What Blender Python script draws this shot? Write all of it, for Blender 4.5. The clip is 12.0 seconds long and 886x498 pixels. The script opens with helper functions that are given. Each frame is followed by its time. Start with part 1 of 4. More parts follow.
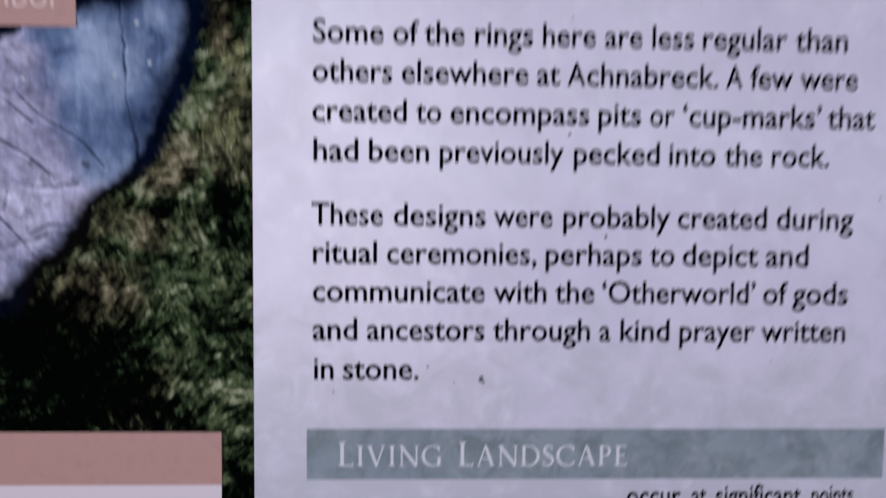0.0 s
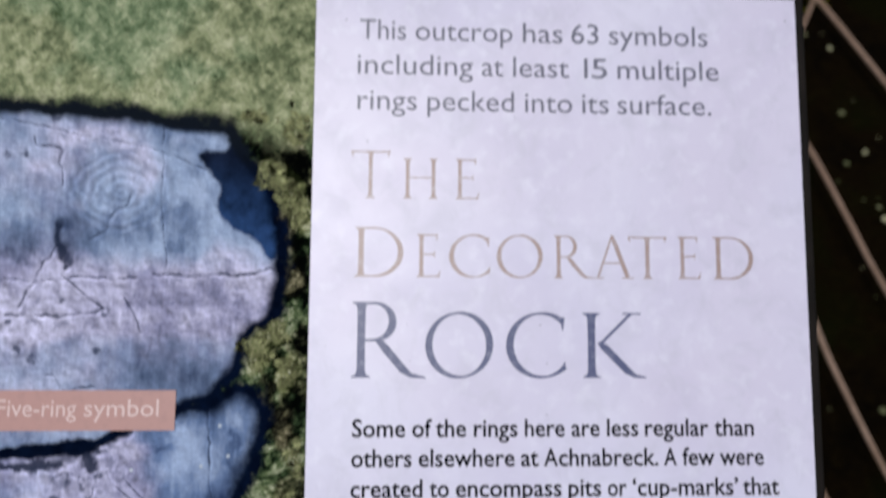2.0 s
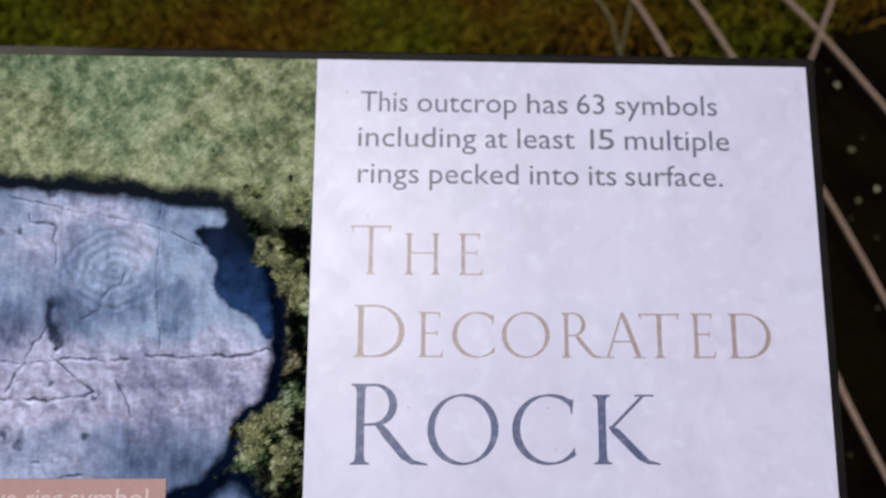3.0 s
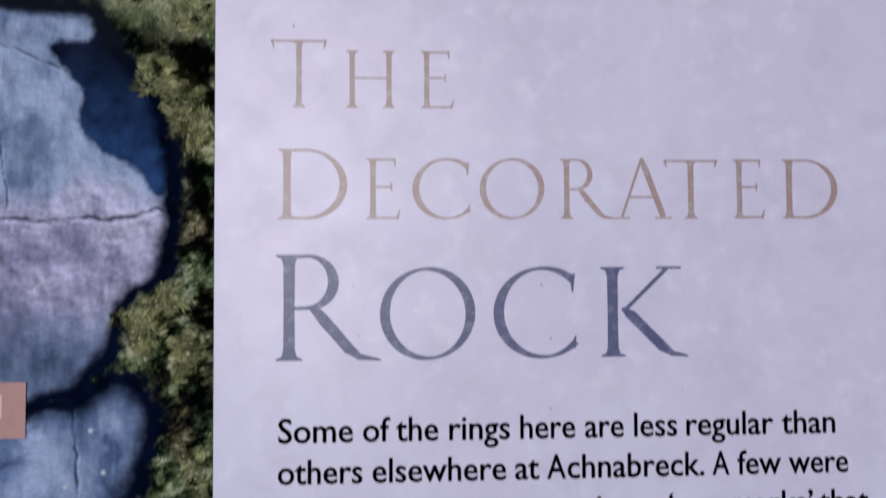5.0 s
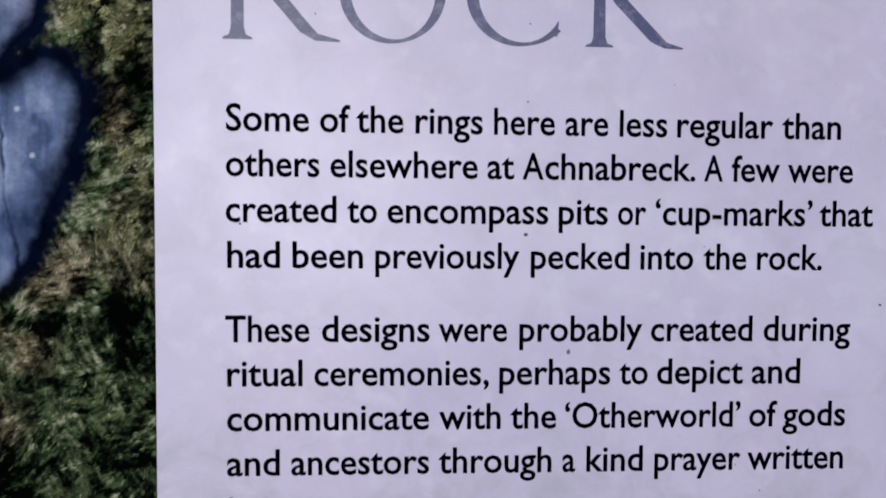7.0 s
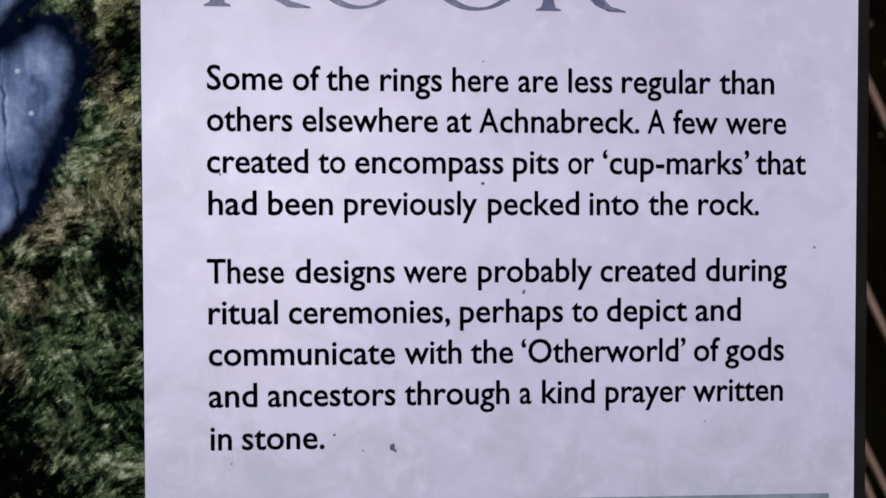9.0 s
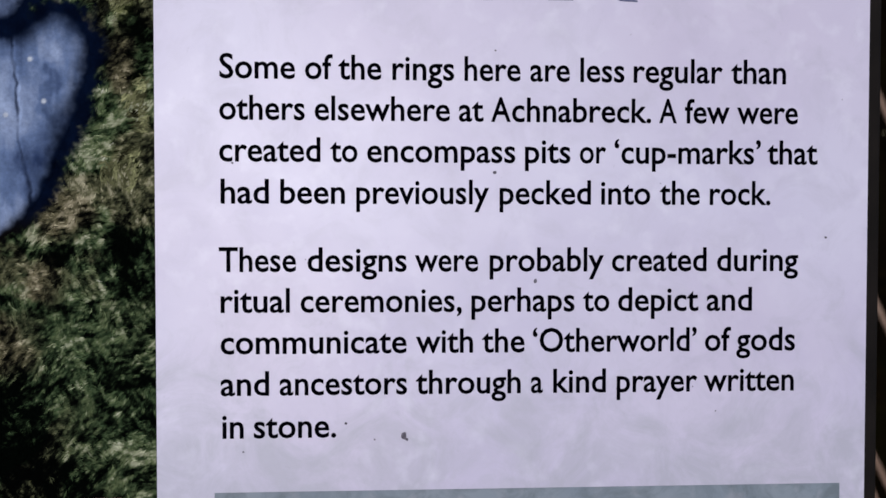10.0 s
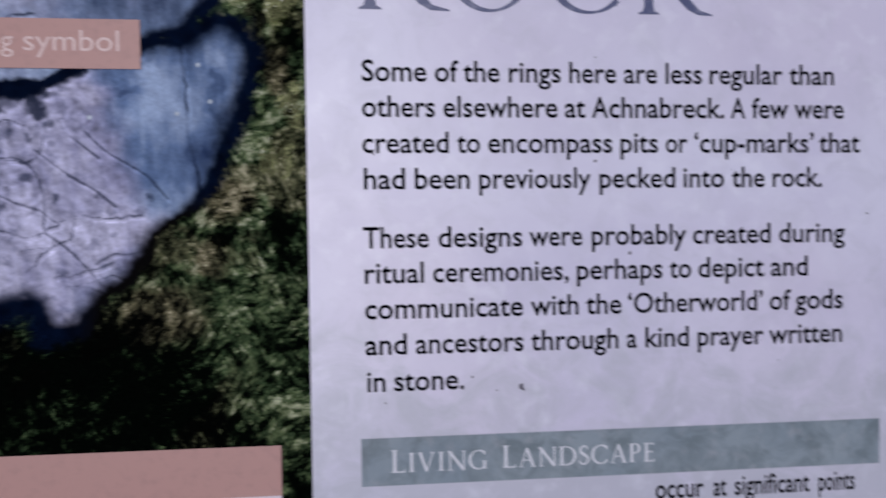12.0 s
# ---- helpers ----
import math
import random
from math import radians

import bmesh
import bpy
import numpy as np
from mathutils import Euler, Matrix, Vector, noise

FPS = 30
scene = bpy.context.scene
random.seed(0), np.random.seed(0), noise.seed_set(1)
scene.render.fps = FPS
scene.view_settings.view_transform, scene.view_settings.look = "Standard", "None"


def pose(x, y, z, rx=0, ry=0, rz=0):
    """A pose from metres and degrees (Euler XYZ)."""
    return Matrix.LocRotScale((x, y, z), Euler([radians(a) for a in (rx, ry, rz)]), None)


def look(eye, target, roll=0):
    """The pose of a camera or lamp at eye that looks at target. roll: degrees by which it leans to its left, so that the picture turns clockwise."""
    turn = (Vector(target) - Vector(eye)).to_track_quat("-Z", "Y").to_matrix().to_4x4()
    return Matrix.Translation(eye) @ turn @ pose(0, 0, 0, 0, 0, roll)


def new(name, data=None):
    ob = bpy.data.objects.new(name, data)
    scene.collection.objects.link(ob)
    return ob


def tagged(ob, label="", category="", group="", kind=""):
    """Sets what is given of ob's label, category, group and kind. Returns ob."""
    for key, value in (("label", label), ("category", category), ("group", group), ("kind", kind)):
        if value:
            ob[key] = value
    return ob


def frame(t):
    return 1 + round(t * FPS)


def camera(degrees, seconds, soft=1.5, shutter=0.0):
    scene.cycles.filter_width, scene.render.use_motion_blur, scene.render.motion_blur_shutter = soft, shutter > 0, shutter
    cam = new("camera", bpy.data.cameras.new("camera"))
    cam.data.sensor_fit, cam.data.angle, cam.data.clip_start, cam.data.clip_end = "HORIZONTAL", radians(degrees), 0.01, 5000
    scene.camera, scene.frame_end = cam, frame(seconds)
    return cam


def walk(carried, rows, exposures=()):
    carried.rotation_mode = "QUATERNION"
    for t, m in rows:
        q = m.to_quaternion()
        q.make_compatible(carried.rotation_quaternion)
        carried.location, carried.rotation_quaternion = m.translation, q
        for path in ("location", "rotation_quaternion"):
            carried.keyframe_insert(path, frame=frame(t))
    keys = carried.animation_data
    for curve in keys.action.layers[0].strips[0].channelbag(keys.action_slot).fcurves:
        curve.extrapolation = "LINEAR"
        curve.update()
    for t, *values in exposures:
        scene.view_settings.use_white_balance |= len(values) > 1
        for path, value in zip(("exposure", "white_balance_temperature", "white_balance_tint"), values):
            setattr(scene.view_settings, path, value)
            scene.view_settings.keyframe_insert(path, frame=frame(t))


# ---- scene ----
cam = camera(76.0, 12.0, soft=1.5, shutter=0.5)
cam.data.dof.use_dof, cam.data.dof.focus_distance, cam.data.dof.aperture_fstop = True, 0.178, 8.0   # a phone held close: the ground behind is out of focus

# Layout of the printed panel: U metres to a layout unit, u to the right, v up the panel, both from the top left corner of the white column.
U = 0.0917
BOARD = pose(0, 0, 0.66, 12)              # the panel leans 12 degrees from level
UPRIGHT = BOARD @ pose(0, 0, 0, -90)      # the same plane stood upright, in which the rows are given


def carried_pose(u, v, n, yaw, pitch, roll):
    eye = Vector((u * U, -n * U, v * U))
    a, b = radians(yaw), radians(pitch)
    ahead = Vector((-math.sin(a) * math.cos(b), math.cos(a) * math.cos(b), math.sin(b)))
    return UPRIGHT @ look(eye, eye + ahead, roll)


# seconds, u, v and height over the panel, yaw, pitch, roll
PATH = [
    (0, 0.6116, -2.7767, 2.0171, -1.663, -2.780, 0.586),
    (0.3, 0.6576, -2.5121, 2.1696, -1.380, -0.949, 1.079),
    (0.5, 0.6695, -2.3810, 2.2070, -2.011, -0.639, 1.208),
    (1, 0.6550, -2.1864, 2.3183, -2.421, 0.331, 0.069),
    (1.2, 0.6489, -2.0345, 2.4136, -3.039, 1.438, 0.282),
    (1.5, 0.6161, -1.7772, 2.5689, -2.611, 2.353, 0.657),
    (2, 0.5191, -1.4961, 2.6932, -2.273, 4.518, 0.347),
    (2.5, 0.5310, -1.2487, 2.7777, -1.593, 7.123, -0.007),
    (2.7, 0.5288, -1.2538, 2.7441, -1.396, 7.321, 0.289),
    (4.3, 0.6922, -1.1600, 1.9335, -2.328, 4.490, -0.058),
    (4.5, 0.6871, -1.3231, 1.9246, -1.934, 4.060, -0.456),
    (5, 0.6698, -1.5703, 1.9093, -2.635, 1.530, -0.317),
    (5.5, 0.6929, -1.9160, 1.8919, -2.743, 0.649, 0.084),
    (6, 0.6711, -2.1240, 1.8659, -2.911, 0.201, 0.491),
    (6.5, 0.8171, -2.3206, 1.7860, -2.390, -1.004, 0.037),
    (7, 0.7801, -2.4532, 1.7317, -2.678, -1.839, 0.405),
    (9, 0.9103, -2.6536, 1.8912, -2.175, -0.856, -0.084),
    (9.5, 0.9018, -2.7136, 1.9017, -2.221, -0.852, -0.047),
    (10, 0.8712, -2.6881, 1.8917, -2.169, -0.926, 0.026),
    (10.5, 0.8893, -2.7470, 1.8899, -2.571, -1.225, 0.226),
    (11, 0.8743, -2.7957, 1.9472, -2.671, -1.263, -0.176),
    (11.5, 0.4700, -2.8234, 2.0694, -2.986, -0.331, 0.245),
    (11.8, 0.2500, -2.7550, 2.1600, -3.500, -0.730, -0.500),
    (12, 0.3395, -2.7532, 2.1819, -4.500, -1.235, -0.723),
]
walk(cam, [(t, carried_pose(*row)) for t, *row in PATH],
     exposures=[(0, -0.06, 6050, 13), (0.5, -0.02, 6100, 13), (1.5, 0.26, 6200, 8), (2.0, 0.36, 6250, 5), (2.7, 0.36, 6250, 5), (4.3, 0.13, 6200, 8), (5.0, -0.01, 6100, 11), (5.5, -0.04, 6050, 13), (7.0, -0.01, 6100, 13), (9.0, 0.07, 6150, 12), (9.5, 0.15, 6200, 11), (11.0, 0.16, 6200, 11), (11.5, 0.19, 6100, 12), (12, -0.04, 6000, 11)])

# ---- light: an overcast sky ----
world = bpy.data.worlds.new("overcast_sky")
scene.world = world
world.use_nodes = True
wn = world.node_tree
sky = wn.nodes.new("ShaderNodeTexSky")
sky.sky_type, sky.sun_disc = "NISHITA", False
sky.sun_elevation, sky.sun_rotation = radians(86), radians(135)
sky.air_density, sky.dust_density = 1.0, 3.0
wn.links.new(sky.outputs[0], wn.nodes["Background"].inputs[0])
wn.nodes["Background"].inputs[1].default_value = 0.05
sun_data = bpy.data.lights.new("sun", "SUN")
sun_data.energy, sun_data.angle, sun_data.color = 1.9, radians(30), (1.0, 0.94, 0.93)
sun = new("sun", sun_data)
sun.matrix_world = look((-1.25, -0.5, 5), (0, 0, 0))   # the brightest cloud stands nearly overhead


# ---- materials ----
class Mat:
    """A principled material with a few helpers for its node tree."""

    def __init__(self, name, rough=0.6, metal=0.0, coords="Object", gloss=0.10):
        self.m = bpy.data.materials.new(name)
        self.m.use_nodes = True
        self.t = self.m.node_tree
        self.b = self.t.nodes["Principled BSDF"]
        self.b.inputs["Roughness"].default_value = rough
        self.b.inputs["Metallic"].default_value = metal
        self.b.inputs["Specular IOR Level"].default_value = gloss
        self.at = self.t.nodes.new("ShaderNodeTexCoord").outputs[coords]

    def put(self, socket, value):
        if isinstance(value, bpy.types.NodeSocket):
            self.t.links.new(value, socket)
        else:
            socket.default_value = value

    def noise(self, scale, detail=4.0, rough=0.55, stretch=None, turn=0.0, warp=0.0):
        n = self.t.nodes.new("ShaderNodeTexNoise")
        n.inputs["Scale"].default_value, n.inputs["Detail"].default_value = scale, detail
        n.inputs["Roughness"].default_value, n.inputs["Distortion"].default_value = rough, warp
        at = self.at
        if stretch or turn:
            p = self.t.nodes.new("ShaderNodeMapping")
            p.inputs["Scale"].default_value = stretch or (1, 1, 1)
            p.inputs["Rotation"].default_value = (0, 0, radians(turn))
            self.t.links.new(at, p.inputs[0])
            at = p.outputs[0]
        self.t.links.new(at, n.inputs["Vector"])
        return n.outputs["Fac"]

    def ramp(self, fac, *stops):
        r = self.t.nodes.new("ShaderNodeValToRGB")
        e = r.color_ramp.elements
        while len(e) < len(stops):
            e.new(0.5)
        for k, (place, colour) in zip(e, stops):
            k.position = place
            k.color = (*colour, 1) if not isinstance(colour, float) else (colour, colour, colour, 1)
        self.t.links.new(fac, r.inputs[0])
        return r.outputs[0]

    def mix(self, fac, a, b, kind="MIX"):
        n = self.t.nodes.new("ShaderNodeMix")
        n.data_type, n.blend_type = "RGBA", kind
        self.put(n.inputs[0], fac)
        for socket, value in ((n.inputs[6], a), (n.inputs[7], b)):
            self.put(socket, (*value, 1) if isinstance(value, tuple) else value)
        return n.outputs[2]

    def island(self):
        return self.t.nodes.new("ShaderNodeNewGeometry").outputs["Random Per Island"]

    def own(self):
        return self.t.nodes.new("ShaderNodeObjectInfo").outputs["Random"]

    def along(self, axis, low, high):
        """0 at low and 1 at high, along one axis of the object."""
        s = self.t.nodes.new("ShaderNodeSeparateXYZ")
        self.t.links.new(self.at, s.inputs[0])
        r = self.t.nodes.new("ShaderNodeMapRange")
        r.inputs[1].default_value, r.inputs[2].default_value = low, high
        self.t.links.new(s.outputs[axis], r.inputs[0])
        return r.outputs[0]

    def done(self, colour, bump=None, strength=0.2, depth=0.001, rough=None):
        self.put(self.b.inputs["Base Color"], (*colour, 1) if isinstance(colour, tuple) else colour)
        if bump is not None:
            n = self.t.nodes.new("ShaderNodeBump")
            n.inputs["Strength"].default_value, n.inputs["Distance"].default_value = strength, depth
            self.t.links.new(bump, n.inputs["Height"])
            self.t.links.new(n.outputs[0], self.b.inputs["Normal"])
        if rough is not None:
            self.t.links.new(rough, self.b.inputs["Roughness"])
        return self.m


def laminate():
    """White printed laminate, mottled by weather, with pale blooms, cloudy grey stains and fine grime."""
    k = Mat("white_laminate", 0.4, gloss=0.95)
    base = k.ramp(k.noise(11, 5, 0.6, warp=0.5), (0.32, (0.53, 0.50, 0.64)), (0.5, (0.60, 0.57, 0.70)), (0.68, (0.65, 0.63, 0.75)))
    warm = k.ramp(k.noise(7, 2), (0.42, 0.0), (0.62, 0.4))
    base = k.mix(warm, base, (0.64, 0.57, 0.68))
    stain = k.ramp(k.noise(60, 7, 0.68, warp=0.6), (0.48, 0.0), (0.68, 0.5))
    base = k.mix(stain, base, (0.50, 0.48, 0.57))
    algae = k.ramp(k.mix(0.45, k.noise(48, 7, 0.7, warp=0.9), k.along(1, -2.3 * U, -4.2 * U)), (0.46, 0.0), (0.60, 0.8))
    base = k.mix(algae, base, (0.44, 0.44, 0.50))
    bloom = k.ramp(k.noise(130, 3, 0.5), (0.52, 0.0), (0.74, 0.42))
    bloom = k.mix(1.0, bloom, k.ramp(k.noise(16, 3), (0.40, 0.25), (0.60, 1.0)), "MULTIPLY")
    base = k.mix(bloom, base, (0.78, 0.77, 0.86))
    grime = k.ramp(k.noise(420, 6, 0.75, warp=0.5), (0.64, 0.0), (0.76, 0.45))
    base = k.mix(grime, base, (0.34, 0.33, 0.38))
    return k.done(base, k.noise(700, 3), 0.05, 0.0003, k.ramp(k.noise(60, 4), (0.3, 0.42), (0.7, 0.49)))


def ink(name, colour, worn=(0.6, 0.58, 0.66), amount=0.25, rough=0.42, gloss=0.25):
    """Printing ink, a little worn."""
    k = Mat(name, rough, gloss=gloss)
    wear = k.ramp(k.noise(260, 5, 0.7), (0.50, 0.0), (0.78, 1.0))
    return k.done(k.mix(k.mix(amount, (0.0, 0.0, 0.0), wear), colour, worn))


def print_grass(name, dark, mid, light, patch=14, fine=420):
    """The inks of a photograph of rough grass."""
    k = Mat(name, 0.4)
    blades = k.noise(fine, 6, 0.7, (1.0, 0.42, 1.0), 62, 0.6)
    low = k.ramp(blades, (0.32, dark), (0.5, mid), (0.68, light))
    tone = k.ramp(k.noise(patch, 4, 0.6), (0.35, 0.25), (0.62, 1.0))
    return k.done(k.mix(1.0, low, tone, "MULTIPLY"))


def print_ink():
    """The photograph's inks, carried by the sheet itself, with the grain of the print."""
    k = Mat("photograph_ink", 0.6, gloss=0.0)
    carried_ink = k.t.nodes.new("ShaderNodeAttribute")
    carried_ink.attribute_name = "ink"
    grain = k.ramp(k.noise(900, 4, 0.7), (0.30, 0.80), (0.70, 1.18))
    return k.done(k.mix(0.8, carried_ink.outputs["Color"], grain, "MULTIPLY"))


M_PRINT = print_ink()
M_LAMINATE = laminate()
# the rim's glare is painted into the core colour, paler toward the left
M_CORE = (lambda k: k.done(k.mix(k.ramp(k.mix(0.35, k.along(0, 0.02, -0.26), k.noise(22, 4)), (0.40, 0.0), (0.75, 1.0)), k.ramp(k.noise(40, 5), (0.3, (0.006, 0.005, 0.004)), (0.7, (0.014, 0.011, 0.009))), (0.17, 0.145, 0.12)), k.noise(500, 3), 0.15, 0.0004))(Mat("dark_phenolic_core", 0.42, gloss=0.1))
M_BLACK = ink("black_ink", (0.0010, 0.0010, 0.0025), amount=0.006, rough=0.7, gloss=0.0)
M_GREY = ink("grey_ink", (0.10, 0.10, 0.14), amount=0.3, gloss=0.6)
M_DIRT = ink("dirt", (0.10, 0.09, 0.11), amount=0.3, rough=0.7, gloss=0.1)
M_BROWN = ink("pale_brown_ink", (0.335, 0.24, 0.215), amount=0.6, gloss=0.7)
M_SLATE = ink("slate_blue_ink", (0.070, 0.080, 0.170), amount=0.35, gloss=0.6)
M_WHITE = ink("white_ink", (0.62, 0.62, 0.66), (0.3, 0.36, 0.38), 0.3)
M_PINK = ink("dusty_pink_ink", (0.44, 0.255, 0.225), (0.30, 0.18, 0.17), 0.5)
M_PINKTEXT = ink("pale_pink_ink", (0.66, 0.50, 0.47), (0.42, 0.26, 0.24), 0.5)
M_CAPTION = ink("pale_pink_white_ink", (0.66, 0.58, 0.62), amount=0.3)


def bar_ink():
    k = Mat("grey_teal_ink", 0.42, gloss=0.3)
    c = k.ramp(k.noise(25, 4, 0.6), (0.35, (0.20, 0.245, 0.285)), (0.65, (0.255, 0.295, 0.325)))
    c = k.mix(k.ramp(k.noise(90, 5, 0.65, warp=0.6), (0.42, 0.0), (0.62, 0.75)), c, (0.13, 0.16, 0.175))
    c = k.mix(k.ramp(k.noise(160, 4, 0.6), (0.55, 0.0), (0.75, 0.5)), c, (0.33, 0.34, 0.37))
    return k.done(c)


M_BAR = bar_ink()
M_TURF = print_grass("photograph_turf_ink", (0.002, 0.004, 0.003), (0.009, 0.017, 0.008), (0.05, 0.06, 0.03), 17, 420)


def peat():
    k = Mat("shaded_peaty_ground", 0.95, gloss=0.02)
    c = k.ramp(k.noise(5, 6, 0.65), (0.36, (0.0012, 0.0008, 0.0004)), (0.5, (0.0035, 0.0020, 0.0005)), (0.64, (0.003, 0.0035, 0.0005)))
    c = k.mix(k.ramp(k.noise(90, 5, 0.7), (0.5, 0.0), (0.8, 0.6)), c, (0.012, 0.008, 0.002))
    # shade around the board is painted in: near-black close by, moor colours further out
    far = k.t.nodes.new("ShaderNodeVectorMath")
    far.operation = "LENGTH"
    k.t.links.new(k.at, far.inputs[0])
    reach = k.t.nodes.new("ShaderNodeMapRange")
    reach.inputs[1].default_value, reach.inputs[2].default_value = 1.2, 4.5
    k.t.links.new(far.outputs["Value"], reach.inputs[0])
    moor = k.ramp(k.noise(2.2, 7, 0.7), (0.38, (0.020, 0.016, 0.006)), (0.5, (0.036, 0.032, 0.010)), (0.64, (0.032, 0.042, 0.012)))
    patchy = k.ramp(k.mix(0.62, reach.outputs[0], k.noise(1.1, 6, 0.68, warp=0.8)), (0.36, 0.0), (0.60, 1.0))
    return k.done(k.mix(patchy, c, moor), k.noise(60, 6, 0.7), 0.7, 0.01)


M_SHADED_PEAT = peat()
M_SWARD = (lambda k: k.done(k.mix(k.ramp(k.noise(3.0, 4), (0.42, 0.0), (0.58, 1.0)), k.ramp(k.island(), (0.0, (0.024, 0.012, 0.001)), (0.6, (0.085, 0.043, 0.003)), (1.0, (0.14, 0.075, 0.008))), k.ramp(k.island(), (0.0, (0.022, 0.024, 0.001)), (0.6, (0.075, 0.078, 0.003)), (1.0, (0.13, 0.13, 0.008))))))(Mat("moorland_blades", 0.9, gloss=0.03))
M_STALK = (lambda k: k.done(k.mix(k.ramp(k.noise(70, 5, 0.6, (1, 1, 0.15)), (0.35, 0.0), (0.7, 1.0)), k.ramp(k.own(), (0.0, (0.24, 0.155, 0.11)), (1.0, (0.32, 0.22, 0.165))), (0.20, 0.13, 0.09)), k.noise(400, 3), 0.3, 0.0006))(Mat("dry_stalk", 0.6))
M_STALK_GREEN = (lambda k: k.done(k.ramp(k.noise(60, 4), (0.3, (0.07, 0.07, 0.03)), (0.7, (0.15, 0.13, 0.06)))))(Mat("greenish_stalk", 0.6))
M_LEAF = (lambda k: k.done(k.ramp(k.island(), (0.0, (0.05, 0.06, 0.02)), (0.6, (0.12, 0.12, 0.06)), (1.0, (0.30, 0.28, 0.17)))))(Mat("small_pale_leaves", 0.6))
M_TIMBER = (lambda k: k.done(k.ramp(k.noise(30, 6, 0.6, (1, 1, 0.08)), (0.3, (0.09, 0.06, 0.04)), (0.7, (0.20, 0.15, 0.11))), k.noise(160, 5, 0.6, (1, 1, 0.06)), 0.4, 0.002))(Mat("weathered_post_timber", 0.75))
M_STEEL = (lambda k: k.done(k.ramp(k.noise(50, 5), (0.3, (0.20, 0.20, 0.21)), (0.7, (0.34, 0.34, 0.35))), k.noise(300, 3), 0.1, 0.0004))(Mat("galvanised_steel", 0.45, 0.9, gloss=0.5))


# ---- mesh helpers ----
def part(name, bm, material, parent, label=""):
    """Links a bmesh, or a tuple of vertices and faces, as one mesh under a thing or a part."""
    mesh = bpy.data.meshes.new(name)
    if isinstance(bm, tuple):
        mesh.from_pydata(bm[0], [], bm[1])
    else:
        bm.to_mesh(mesh)
        bm.free()
    mesh.materials.append(material)
    ob = new(name, mesh)
    ob.parent = parent
    return tagged(ob, label)


def P(u, v, n=0.0):
    """A place on the panel: layout units, and millimetres over its face."""
    return Vector((u * U, v * U, n * 0.001))


def sheet(u0, v0, u1, v1, n, thick=0.08):
    """A thin printed sheet, of so many millimetres, with its top n millimetres over the face."""
    bm = bmesh.new()
    bmesh.ops.create_cube(bm, size=1.0)
    for v in bm.verts:
        v.co = P(u0 + (u1 - u0) * (v.co.x + 0.5), v0 + (v1 - v0) * (v.co.y + 0.5), n - thick * (0.5 - v.co.z))
    return bm


def curve_through(points, closed=True, steps=8):
    """A smooth line through a few places."""
    out, count = [], len(points)
    for i in range(count if closed else count - 1):
        a, b, c, d = (Vector(points[(i + k) % count] if closed else points[min(max(i + k, 0), count - 1)]) for k in (-1, 0, 1, 2))
        for s in range(steps):
            t = s / steps
            out.append(0.5 * (2 * b + (c - a) * t + (2 * a - 5 * b + 4 * c - d) * t * t + (3 * b - a - 3 * c + d) * t ** 3))
    if not closed:
        out.append(Vector(points[-1]))
    return out


def blot(points, n, rough=0.012, scale=9.0, steps=8):
    """A flat printed patch with an uneven outline."""
    line = [p + rough * (noise.noise_vector((p.x * scale, p.y * scale, n)).to_2d() + 0.5 * noise.noise_vector((p.x * scale * 3, p.y * scale * 3, n + 5)).to_2d()) for p in (Vector(q).to_2d() for q in curve_through(points, True, steps))]
    bm = bmesh.new()
    face = bm.faces.new([bm.verts.new(P(p.x, p.y, n)) for p in line])
    face.normal_update()
    if face.normal.z < 0:
        face.normal_flip()
    bmesh.ops.triangulate(bm, faces=[face])
    return bm


def ribbon(bm, line, widths, place):
    """A flat stroke along a line of 2D points; place() sets a point on the panel."""
    rows = []
    for i, p in enumerate(line):
        way = (Vector(line[min(i + 1, len(line) - 1)]) - Vector(line[max(i - 1, 0)])).normalized()
        side = Vector((-way.y, way.x)) * widths[i] / 2
        rows.append([bm.verts.new(place(Vector(p) + side)), bm.verts.new(place(Vector(p) - side))])
    for (a, b), (c, d) in zip(rows, rows[1:]):
        bm.faces.new((b, d, c, a))


def tube(points, radii, sides=7):
    bm = bmesh.new()
    rings = []
    for i, p in enumerate(points):
        way = (Vector(points[min(i + 1, len(points) - 1)]) - Vector(points[max(i - 1, 0)])).normalized()
        q = way.to_track_quat("Z", "Y")
        rings.append([bm.verts.new(Vector(p) + q @ Vector((radii[i] * math.cos(k * math.tau / sides), radii[i] * math.sin(k * math.tau / sides), 0))) for k in range(sides)])
    for a, b in zip(rings, rings[1:]):
        for k in range(sides):
            f = bm.faces.new((a[k], a[(k + 1) % sides], b[(k + 1) % sides], b[k]))
            f.smooth = True
    bm.faces.new(rings[0][::-1])
    bm.faces.new(rings[-1])
    return bm


# ---- the ground ----
def ground_height(x, y):
    near = max(0.0, 1 - max(abs(x - 0.3), abs(y)) / 3.5)
    return near * (0.022 * noise.noise((x * 2.3, y * 2.3, 0)) + 0.010 * noise.noise((x * 9, y * 9, 3)))


